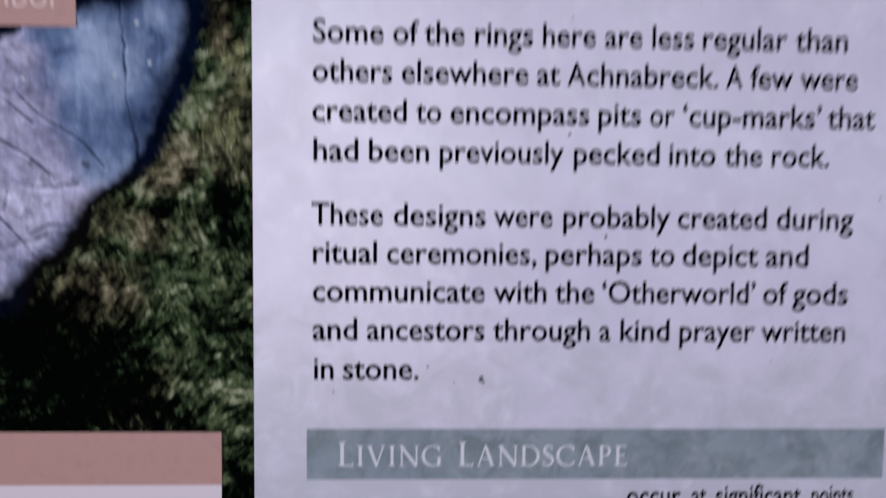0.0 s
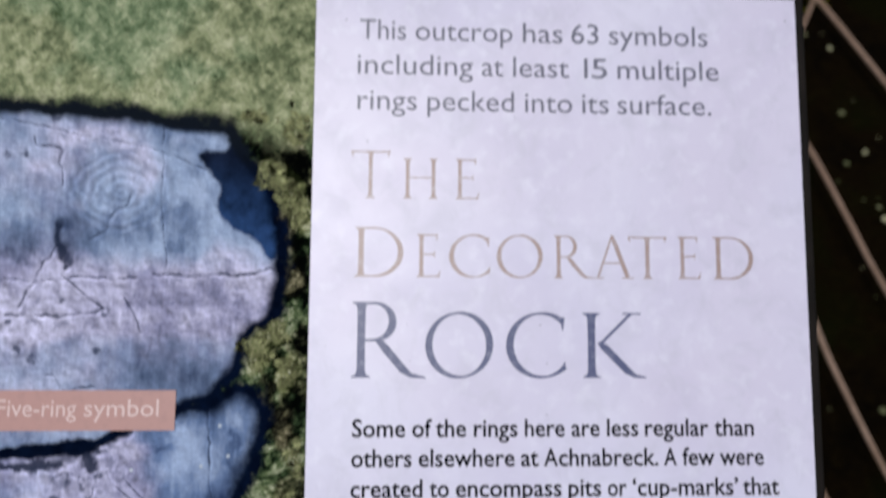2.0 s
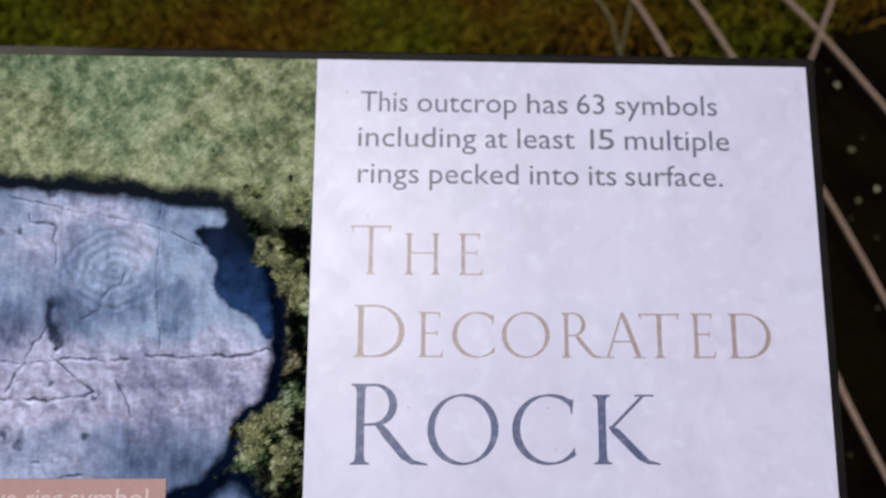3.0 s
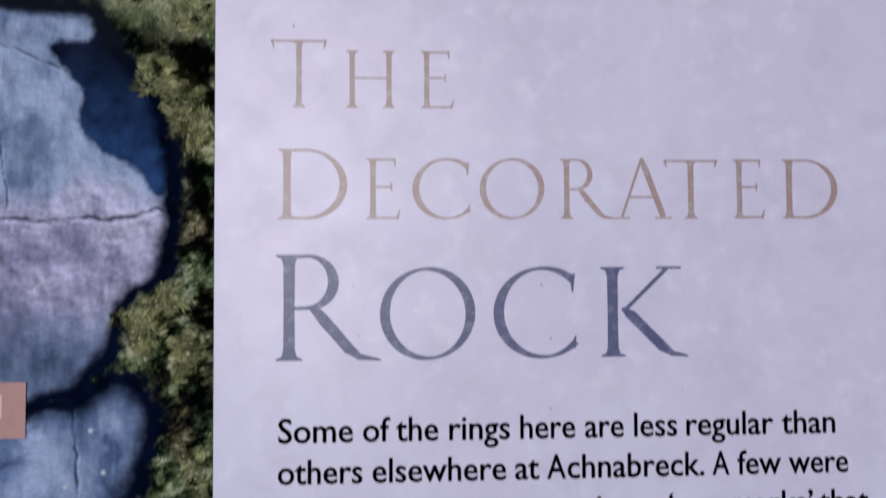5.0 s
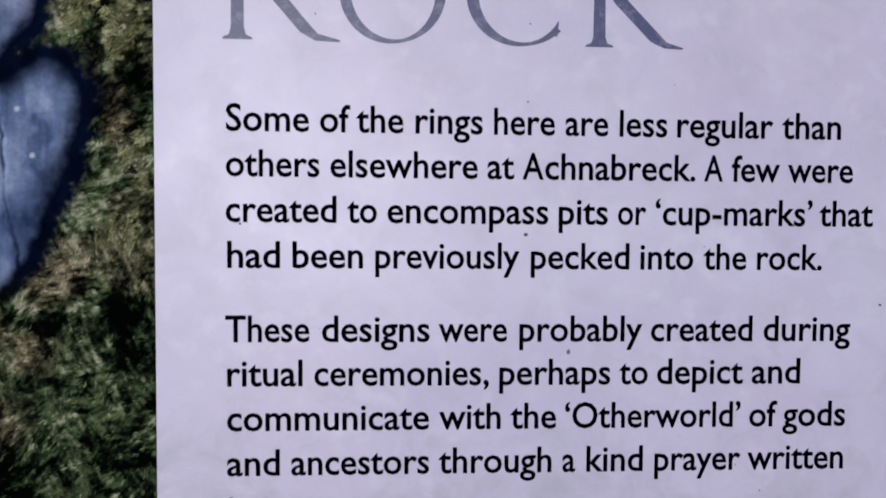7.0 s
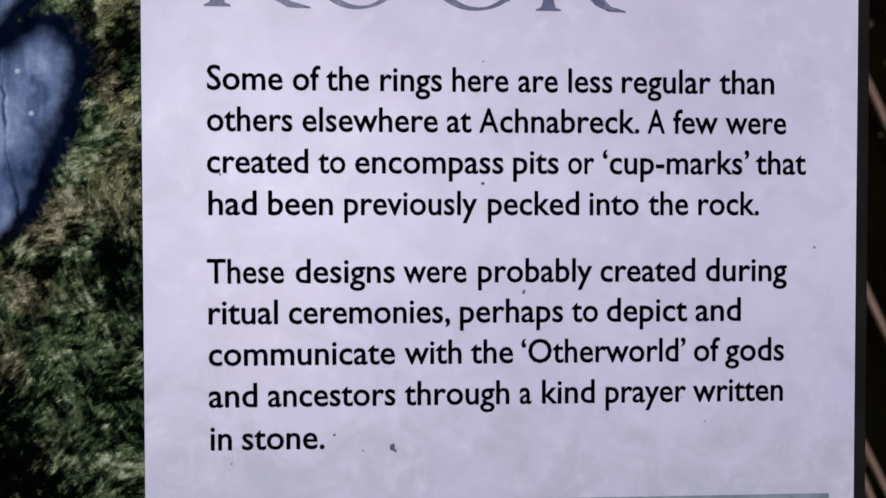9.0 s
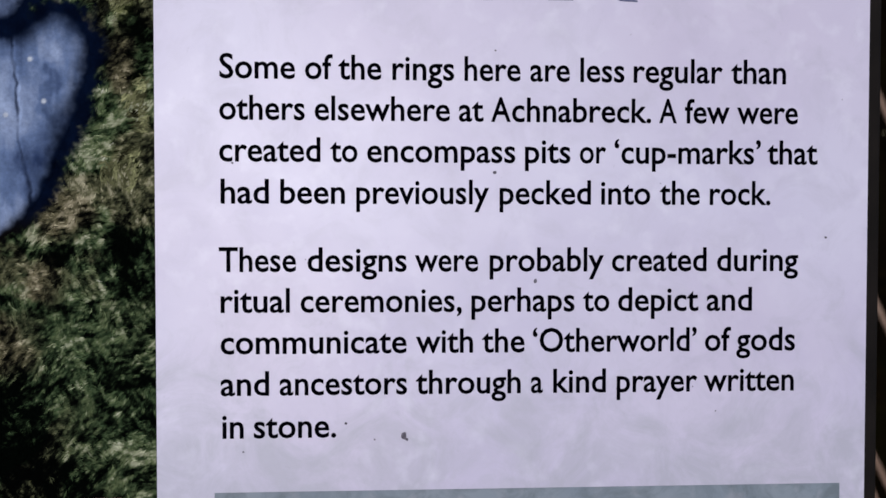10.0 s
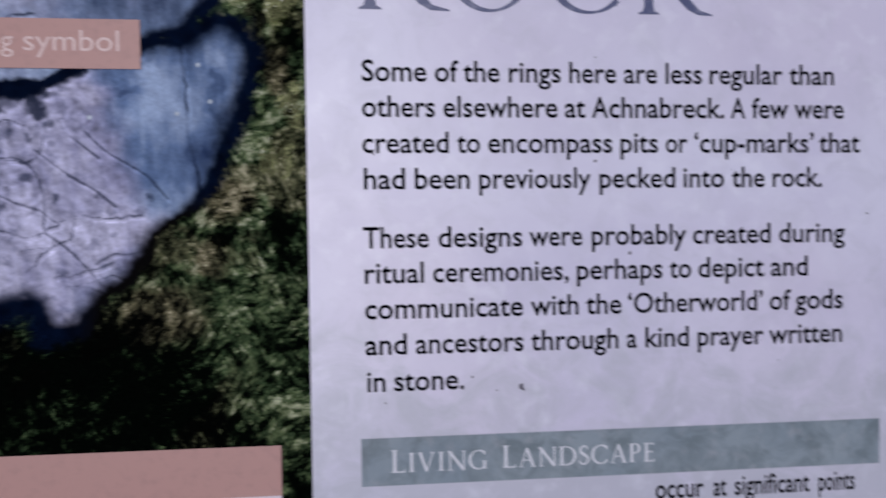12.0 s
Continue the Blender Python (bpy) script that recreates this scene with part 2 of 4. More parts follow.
def build_ground():
    xs = [-400, -120, -40, -14, -6, -3.2] + [-2.2 + 4.8 * k / 110 for k in range(111)] + [3.6, 6, 14, 40, 120, 400]
    ys = [-400, -120, -40, -14, -6, -3] + [-1.8 + 4.4 * k / 100 for k in range(101)] + [3.4, 6, 14, 40, 120, 400]
    verts = [(x, y, ground_height(x, y)) for y in ys for x in xs]
    w = len(xs)
    faces = [(j * w + i, j * w + i + 1, (j + 1) * w + i + 1, (j + 1) * w + i) for j in range(len(ys) - 1) for i in range(w - 1)]
    ground = part("ground", (verts, faces), M_SHADED_PEAT, None)
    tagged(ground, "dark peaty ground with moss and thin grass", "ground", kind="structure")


build_ground()

# ---- the information board ----
board = new("information_board")
board.matrix_world = BOARD
tagged(board, "weathered outdoor information board with printed photograph and text column", "information board")

LEFT, BOTTOM, RIM = -5.2, -5.7, 0.048


def build_panel():
    bm = bmesh.new()
    bmesh.ops.create_cube(bm, size=1.0)
    for v in bm.verts:
        v.co = P(LEFT - RIM + (2.4 + 2 * RIM - LEFT) * (v.co.x + 0.5), BOTTOM - RIM + (2 * RIM - BOTTOM) * (v.co.y + 0.5), -10 * (0.5 - v.co.z))
    bmesh.ops.bevel(bm, geom=list(bm.edges), offset=0.0012, segments=3, profile=0.5, affect="EDGES")
    part("panel", bm, M_CORE, board, "dark panel core showing as a thin black rim")
    part("white_column", sheet(0.0, BOTTOM, 2.4, 0.0, 0.10, 0.10), M_LAMINATE, board, "white laminate text column, mottled and stained")


build_panel()
photo = part("photograph", sheet(LEFT, BOTTOM, 0.0, 0.0, 0.08, 0.08), M_TURF, board, "printed photograph of a decorated rock in grass")


def scatter_blades(name, count, area, keep, length, width, tone, n0, n1, lift, label=""):
    """Many small flat printed strokes of grass; tone() gives the ink of a place, varied up to lift times."""
    rnd = random.Random(name + str(area))
    verts, faces, inks = [], [], []
    while len(faces) < count:
        u, v = rnd.uniform(area[0], area[2]), rnd.uniform(area[1], area[3])
        if not keep(u, v):
            continue
        a = 0.6 + 2.2 * noise.noise((u * 7, v * 7, 6)) + rnd.gauss(0, 0.45)
        l, w = length * rnd.uniform(0.45, 1.35), width * rnd.uniform(0.5, 1.4)
        d, s = Vector((math.cos(a), math.sin(a))) * l / 2, Vector((-math.sin(a), math.cos(a))) * w / 2
        bend = s * rnd.uniform(-2, 2)
        n = rnd.uniform(n0, n1)
        c = Vector((u, v))
        k = len(verts)
        places = (c - d, c - s + bend, c + d, c + s + bend)
        if max(q.x for q in places) > -0.004 or max(q.y for q in places) > -0.004:
            continue
        verts += [P(*q, n) for q in places]
        faces.append((k, k + 1, k + 2, k + 3))
        t = np.minimum(tone(u, v) * (0.55 + (lift - 0.55) * rnd.random() ** 1.8), 0.5)
        inks += [(*t, 1.0)] * 4
    ob = part(name, (verts, faces), M_PRINT, photo, label)
    ob.data.color_attributes.new("ink", "FLOAT_COLOR", "POINT").data.foreach_set("color", np.array(inks, np.float32).ravel())
    return tagged(ob, kind="stuff")


def lattice(u, v, scale, seed, octaves=4, fall=0.55):
    """Smooth random tones between 0 and 1 over arrays of places, in several octaves."""
    total, weight, amount = 0.0, 0.0, 1.0
    for k in range(octaves):
        table = np.random.RandomState(seed * 31 + k).rand(128, 128)
        x, y = u * scale + 57.3 + k * 3.7, v * scale + 91.1 + k * 5.9
        i, j = np.floor(x).astype(int), np.floor(y).astype(int)
        a, b = x - i, y - j
        a, b = a * a * (3 - 2 * a), b * b * (3 - 2 * b)
        at = lambda m, n: table[(i + m) % 128, (j + n) % 128]
        total = total + amount * ((at(0, 0) * (1 - a) + at(1, 0) * a) * (1 - b) + (at(0, 1) * (1 - a) + at(1, 1) * a) * b)
        weight, amount, scale = weight + amount, amount * fall, scale * 2.03
    return total / weight


def ease(low, high, x):
    t = np.clip((x - low) / (high - low), 0, 1)
    return t * t * (3 - 2 * t)


def off_line(u, v, line, closed, reach=0.25):
    """How far places lie from a line, as far as reach; for a closed one, negative inside it."""
    xs, ys = [p.x for p in line], [p.y for p in line]
    near = (u > min(xs) - reach) & (u < max(xs) + reach) & (v > min(ys) - reach) & (v < max(ys) + reach)
    a, b = u[near], v[near]
    far, odd = np.full(a.shape, 9.0), np.zeros(a.shape, bool)
    for p, q in zip(line, line[1:] + line[:1] if closed else line[1:]):
        dx, dy = q.x - p.x, q.y - p.y
        t = np.clip(((a - p.x) * dx + (b - p.y) * dy) / (dx * dx + dy * dy + 1e-12), 0, 1)
        far = np.minimum(far, np.hypot(a - p.x - t * dx, b - p.y - t * dy))
        if closed and abs(dy) > 1e-9:
            odd ^= ((p.y > b) != (q.y > b)) & (a < p.x + (b - p.y) / dy * dx)
    whole = np.full(u.shape, 9.0)
    whole[near] = np.where(odd, -far, far) if closed else far
    return whole


def blend(base, colour, amount):
    return base + (np.array(colour) - base) * amount[..., None]


def tones(value, *stops):
    """Colours along a scale of stops."""
    places = [s[0] for s in stops]
    return np.stack([np.interp(value, places, [s[1][k] for s in stops]) for k in range(3)], -1)


# outlines of the two photographed slabs and of the blue hollow, as a few turning points each
UPPER = [(-4.9, -0.62), (-3.1, -0.63), (-1.56, -0.645), (-1.2, -0.66), (-0.9, -0.675), (-0.70, -0.705), (-0.42, -0.735), (-0.38, -0.80), (-0.22, -1.0), (-0.17, -1.2), (-0.155, -1.4), (-0.165, -1.52), (-0.2, -1.61), (-0.29, -1.68), (-0.33, -1.80), (-0.37, -1.88), (-0.47, -1.97), (-0.60, -2.015), (-0.80, -2.08), (-0.95, -2.16), (-1.2, -2.18), (-2.4, -2.3), (-4.9, -2.4)]
LOWER = [(-0.90, -2.17), (-0.60, -2.055), (-0.43, -2.025), (-0.32, -1.955), (-0.24, -1.985), (-0.208, -2.09), (-0.25, -2.24), (-0.295, -2.365), (-0.36, -2.53), (-0.45, -2.65), (-0.54, -2.71), (-0.62, -2.82), (-0.73, -2.93), (-0.82, -3.03), (-0.92, -3.07), (-1.0, -2.96), (-1.2, -2.99), (-2.4, -3.0), (-4.7, -2.95), (-4.8, -2.5), (-2.4, -2.36), (-1.2, -2.235), (-0.98, -2.222)]
HOLLOW = [(-0.70, -0.64), (-0.52, -0.63), (-0.38, -0.63), (-0.2, -0.70), (-0.235, -0.85), (-0.175, -1.07), (-0.162, -1.34), (-0.262, -1.252), (-0.40, -1.17), (-0.435, -1.08), (-0.455, -0.97), (-0.54, -0.86), (-0.50, -0.825), (-0.405, -0.82), (-0.385, -0.735), (-0.55, -0.735), (-0.69, -0.715)]


def strands(u, v, scale, seed):
    """Streaks that run three ways, each way in patches of its own."""
    total, weight = 0.0, 0.0
    for k, turn in enumerate((12, 48, 118)):
        a = radians(turn)
        along, across = u * math.cos(a) + v * math.sin(a), v * math.cos(a) - u * math.sin(a)
        patch = np.clip(lattice(u, v, 6.5, seed + 7 * k, 3) - 0.30, 0.01, 1) ** 4
        total, weight = total + patch * lattice(along * 0.30, across, scale, seed + k, 3, 0.75), weight + patch
    return total / weight


PALE_TUFTS = [(-0.195, -0.95, 0.08, 0.10), (-0.11, -1.02, 0.07, 0.10), (-0.24, -1.76, 0.075, 0.10), (-0.15, -1.68, 0.06, 0.06), (-0.10, -1.86, 0.06, 0.09), (-0.07, -0.70, 0.09, 0.10), (-0.30, -0.66, 0.09, 0.05), (-0.06, -1.12, 0.05, 0.09), (-0.05, -2.25, 0.05, 0.10), (-0.10, -2.45, 0.06, 0.08)]
DARK_GAPS = [(-0.074, -0.90, 0.06, 0.07), (-0.035, -1.30, 0.04, 0.12), (-0.07, -1.52, 0.06, 0.06), (-0.03, -1.72, 0.04, 0.06), (-0.04, -1.02, 0.03, 0.05), (-0.10, -2.70, 0.07, 0.05), (-0.23, -2.62, 0.04, 0.03), (-0.30, -2.74, 0.05, 0.04), (-0.72, -3.40, 0.40, 0.34), (-0.85, -3.14, 0.30, 0.12), (-0.30, -3.50, 0.12, 0.10), (-1.2, -3.4, 0.6, 0.35)]
BROWN_PATCHES = [(-0.12, -1.18, 0.07, 0.16), (-0.09, -1.42, 0.08, 0.10), (-0.30, -2.60, 0.13, 0.10), (-0.36, -2.82, 0.10, 0.08), (-0.10, -2.12, 0.06, 0.14), (-0.55, -3.05, 0.20, 0.13)]


def dabs(u, v, spots, seed, stray=0.11):
    """Soft uneven patches, 1 at their middles."""
    x, y = u + stray * (lattice(u, v, 13, seed, 4, 0.65) - 0.5), v + stray * (lattice(u, v, 13, seed + 1, 4, 0.65) - 0.5)
    most = np.zeros(u.shape)
    for a, b, rx, ry in spots:
        most = np.maximum(most, ease(1.25, 0.55, np.hypot((x - a) / rx, (y - b) / ry)))
    return most


def grass_inks(u, v):
    """Rough turf with pale blades, dark gaps and brown patches, and the lighter meadow along the top."""
    streak, fine = strands(u, v, 80, 3), strands(u, v, 150, 33)
    clump = lattice(u, v, 5.0, 5, 3, 0.6)
    knot = lattice(u, v, 24, 15, 3, 0.65)
    pale, gap, brownish = dabs(u, v, PALE_TUFTS, 101), dabs(u, v, DARK_GAPS, 103), dabs(u, v, BROWN_PATCHES, 105)
    light = 0.34 + 1.6 * (streak - 0.5) + 1.1 * (fine - 0.5) + 1.0 * (clump - 0.5) + 1.1 * (knot - 0.5) + 0.20 * pale - 0.55 * gap
    light = np.clip(light - 0.06 * ease(-2.6, -3.0, v), 0, 1)
    green = tones(light, (0.0, (0.0008, 0.0014, 0.001)), (0.22, (0.006, 0.010, 0.005)), (0.45, (0.030, 0.050, 0.022)), (0.7, (0.095, 0.125, 0.055)), (1.0, (0.32, 0.34, 0.22)))
    brown = tones(light, (0.0, (0.001, 0.001, 0.001)), (0.22, (0.010, 0.008, 0.006)), (0.45, (0.046, 0.037, 0.022)), (0.7, (0.115, 0.090, 0.052)), (1.0, (0.30, 0.25, 0.16)))
    olive = tones(light, (0.0, (0.006, 0.008, 0.003)), (0.22, (0.022, 0.027, 0.011)), (0.45, (0.085, 0.095, 0.036)), (0.7, (0.20, 0.205, 0.095)), (1.0, (0.42, 0.42, 0.27)))
    tint = np.maximum(0.75 * brownish, 0.55 * ease(0.52, 0.62, lattice(u, v, 5.5, 8, 4)))
    fresh_side = ease(-2.72, -2.95, v) * ease(-0.38, -0.22, u)
    tint = tint * (1 - 0.85 * fresh_side)
    turf = green + (brown - green) * tint[..., None]
    turf = turf + (olive - turf) * (0.9 * pale * ease(-2.2, -1.9, v) + 0.3 * pale)[..., None].clip(0, 1)
    shade = lattice(u, v, 10, 12, 5, 0.65)
    bright = np.clip(0.53 + 0.55 * (streak - 0.5) + 0.4 * (fine - 0.5) + 1.0 * (shade - 0.47) + 0.75 * (lattice(u, v, 30, 14, 3) - 0.5), 0, 1)
    meadow = tones(bright, (0.0, (0.045, 0.06, 0.028)), (0.35, (0.13, 0.155, 0.080)), (0.65, (0.275, 0.30, 0.160)), (1.0, (0.46, 0.465, 0.29)))
    fresh = tones(bright, (0.0, (0.05, 0.08, 0.03)), (0.35, (0.11, 0.165, 0.085)), (0.65, (0.23, 0.29, 0.165)), (1.0, (0.42, 0.45, 0.28)))
    meadow = meadow + (fresh - meadow) * 0.7 * ease(0.46, 0.68, lattice(u, v, 3.2, 21, 3))[..., None]
    edge = v + 0.11 * ease(-0.45, -0.20, u) + 0.10 * (lattice(u, v, 9, 30, 3) - 0.5)
    return turf + (0.95 * meadow - turf) * ease(-0.74, -0.58, edge)[..., None]


RINGS = ((-0.885, -1.03, 0.26, 5, 0.80), (-0.823, -2.31, 0.075, 2, 1.0), (-1.04, -2.55, 0.12, 3, 1.0), (-1.32, -1.70, 0.12, 2, 1.0), (-1.50, -2.65, 0.15, 3, 1.0))
PITS = [(-1.194, -0.675, 0.035, 0.030), (-1.423, -0.854, 0.014, 0.026), (-1.366, -0.849, 0.016, 0.022), (-1.332, -0.842, 0.014, 0.026), (-1.11, -1.34, 0.026, 0.036), (-1.139, -1.514, 0.020, 0.018), (-1.132, -1.603, 0.020, 0.016), (-1.239, -1.802, 0.030, 0.028), (-1.32, -1.757, 0.024, 0.020), (-0.963, -1.77, 0.024, 0.020), (-1.364, -1.636, 0.02, 0.018), (-0.93, -1.59, 0.024, 0.018), (-1.06, -2.335, 0.022, 0.030), (-0.93, -2.335, 0.03, 0.024), (-1.016, -2.514, 0.03, 0.018), (-1.092, -2.625, 0.022, 0.024), (-0.913, -2.601, 0.022, 0.022), (-0.581, -2.603, 0.020, 0.020), (-0.755, -2.576, 0.014, 0.014), (-0.607, -2.655, 0.024, 0.012), (-1.045, -2.985, 0.09, 0.05), (-0.98, -2.36, 0.02, 0.03), (-1.12, -2.42, 0.03, 0.022)]
DULL = [(-0.66, -2.205, 0.09, 0.025), (-0.95, -2.46, 0.07, 0.06), (-1.10, -2.50, 0.10, 0.10), (-0.60, -1.86, 0.42, 0.16), (-0.74, -1.44, 0.10, 0.05), (-0.42, -1.48, 0.05, 0.08), (-0.38, -2.42, 0.05, 0.14), (-0.33, -2.22, 0.03, 0.10), (-1.0, -1.24, 0.30, 0.12), (-1.35, -1.25, 0.2, 0.10), (-0.62, -1.20, 0.09, 0.16)]
PALE = [(-0.56, -0.79, 0.14, 0.045), (-0.54, -1.03, 0.09, 0.09), (-0.46, -1.30, 0.16, 0.06), (-0.28, -1.47, 0.11, 0.10), (-0.76, -0.92, 0.06, 0.13), (-0.95, -0.78, 0.22, 0.05), (-0.75, -2.72, 0.13, 0.07), (-0.80, -2.22, 0.10, 0.04), (-0.86, -3.05, 0.05, 0.03), (-0.88, -2.48, 0.10, 0.06), (-0.33, -2.08, 0.05, 0.05), (-0.55, -2.14, 0.06, 0.04), (-1.25, -1.66, 0.20, 0.08), (-0.62, -1.60, 0.25, 0.06)]


def rock_inks(u, v, lower):
    """Wet blue-grey and lilac rock with relief, pits, dull and pale patches and pecked rings."""
    broad, mid = lattice(u, v, 2.6, 41, 4, 0.6), lattice(u, v, 4.5, 43, 5, 0.58)
    streaked = lattice(u * 1.0, v * 0.28, 34, 45, 3, 0.6)
    tone = 0.55 + 0.75 * (mid - 0.5) + 0.30 * (streaked - 0.5) + 0.13 * dabs(u, v, PALE, 111) - 0.15 * dabs(u, v, DULL, 113)
    lean = 0.66 * ease(-0.38, -0.74, u + 0.5 * (v + 2.5)) - 0.34 if lower else 0.34 * ease(-1.24, -1.42, v) * ease(-1.76, -1.66, v + 0.02 * u) - 0.16
    lilac = 0.85 * ease(0.22, 0.80, broad + 0.30 * (mid - 0.5) + lean + 0.10 * dabs(u, v, PALE, 111))
    tone = tone + (0.05 if lower else 0.06)
    blue = tones(tone, (0.22, (0.022, 0.045, 0.125)), (0.5, (0.115, 0.180, 0.345)), (0.78, (0.31, 0.39, 0.57)))
    # upper slab greyed more: the haze reflected off the panel is mixed into its inks
    blue = blue + (blue.mean(-1, keepdims=True) * np.array((0.80, 0.96, 1.24)) - blue) * (0.25 if lower else 0.50)
    rose = tones(tone, (0.22, (0.09, 0.095, 0.165)), (0.5, (0.295, 0.280, 0.405)), (0.78, (0.49, 0.46, 0.60)))
    c = blue + (rose - blue) * lilac[..., None]
    # relief, as the slanting light of the photograph shows it
    a, b = u + 0.012, v + 0.014
    ring = np.zeros(u.shape)
    for x, y, size, count, squeeze in RINGS:
        far = np.hypot(u - x, (v - y) / squeeze) + 0.075 * (lattice(u, v, 8, 51, 3) - 0.5)
        ring += np.sin(far / size * count * math.tau + 2.5 * np.arctan2(v - y, u - x) / math.tau) * ease(size * 1.05, size * 0.9, far) * (0.35 + lattice(u, v, 16, 53, 2))
    rough = 0.35 + 0.9 * lilac
    relief = rough * 2.8 * (lattice(a, b, 13, 61, 4, 0.62) - lattice(u, v, 13, 61, 4, 0.62))
    c = c * np.clip(1 + 0.55 * relief + 0.19 * ring, 0.30, 1.7)[..., None]
    c = blend(c, (0.022, 0.030, 0.062), 0.82 * dabs(u, v, PITS, 117, 0.06) * ease(0.25, 0.6, lattice(u, v, 26, 119, 3)))
    small = ease(0.33, 0.24, lattice(u, v, 22, 67, 3, 0.6)) * rough
    for x, y in ((-0.392, -2.105), (-0.47, -2.285), (-0.78, -2.30), (-0.35, -2.24)):
        c = blend(c, (0.55, 0.60, 0.66), ease(0.011, 0.004, np.hypot(u - x, v - y)))
    return blend(c, (0.07, 0.08, 0.14), 0.35 * small)


CRACKS = (
    ([(-1.56, -0.66), (-1.1, -0.75), (-0.70, -0.835), (-0.5, -0.92)], 0.006),
    ([(-0.64, -2.045), (-0.52, -2.02), (-0.44, -1.99), (-0.36, -1.93), (-0.27, -1.86)], 0.030),
    ([(-0.80, -2.11), (-0.876, -2.155), (-0.959, -2.199), (-1.024, -2.23), (-1.09, -2.267), (-1.40, -2.29), (-1.9, -2.33)], 0.034),
    ([(-1.0, -2.20), (-0.985, -2.25), (-0.969, -2.284)], 0.040),
    ([(-1.303, -0.77), (-1.283, -0.811), (-1.183, -0.818), (-1.175, -0.88), (-1.163, -0.99)], 0.017),
    ([(-1.166, -1.183), (-1.159, -1.264), (-1.135, -1.30), (-1.127, -1.378)], 0.026),
    ([(-1.16, -1.28), (-1.20, -1.34), (-1.26, -1.423), (-1.326, -1.569)], 0.010),
    ([(-1.147, -1.412), (-1.04, -1.50), (-0.931, -1.582)], 0.011),
    ([(-0.845, -1.526), (-0.80, -1.60), (-0.767, -1.683)], 0.009),
    ([(-1.483, -1.445), (-1.055, -1.435), (-0.80, -1.425)], 0.007),
    ([(-0.72, -1.41), (-0.646, -1.413), (-0.42, -1.415), (-0.164, -1.391)], 0.013),
    ([(-1.379, -1.603), (-1.087, -1.604), (-0.931, -1.582)], 0.010),
    ([(-0.705, -0.72), (-0.70, -1.0), (-0.67, -1.38)], 0.006),
    ([(-0.452, -2.02), (-0.435, -2.125), (-0.431, -2.316), (-0.401, -2.526), (-0.39, -2.62)], 0.012),
    ([(-0.973, -2.42), (-0.86, -2.51), (-0.755, -2.576), (-0.698, -2.628)], 0.011),
    ([(-0.791, -2.36), (-0.71, -2.438), (-0.60, -2.50), (-0.52, -2.59)], 0.009),
    ([(-0.807, -2.662), (-0.70, -2.668), (-0.607, -2.655)], 0.011),
    ([(-0.956, -2.712), (-0.85, -2.80), (-0.755, -2.914)], 0.012),
    ([(-0.778, -2.827), (-0.70, -2.81), (-0.593, -2.786)], 0.011),
    ([(-0.92, -2.885), (-0.812, -2.861), (-0.70, -2.84)], 0.010),
    ([(-1.10, -2.45), (-1.0, -2.47), (-0.95, -2.60), (-0.956, -2.712)], 0.010),
    ([(-0.89, -2.30), (-0.86, -2.36), (-0.80, -2.41), (-0.75, -2.45)], 0.008),
    ([(-1.14, -2.70), (-1.02, -2.73), (-0.90, -2.69)], 0.009),
    ([(-1.02, -2.86), (-0.95, -2.80), (-0.91, -2.74)], 0.009),
)


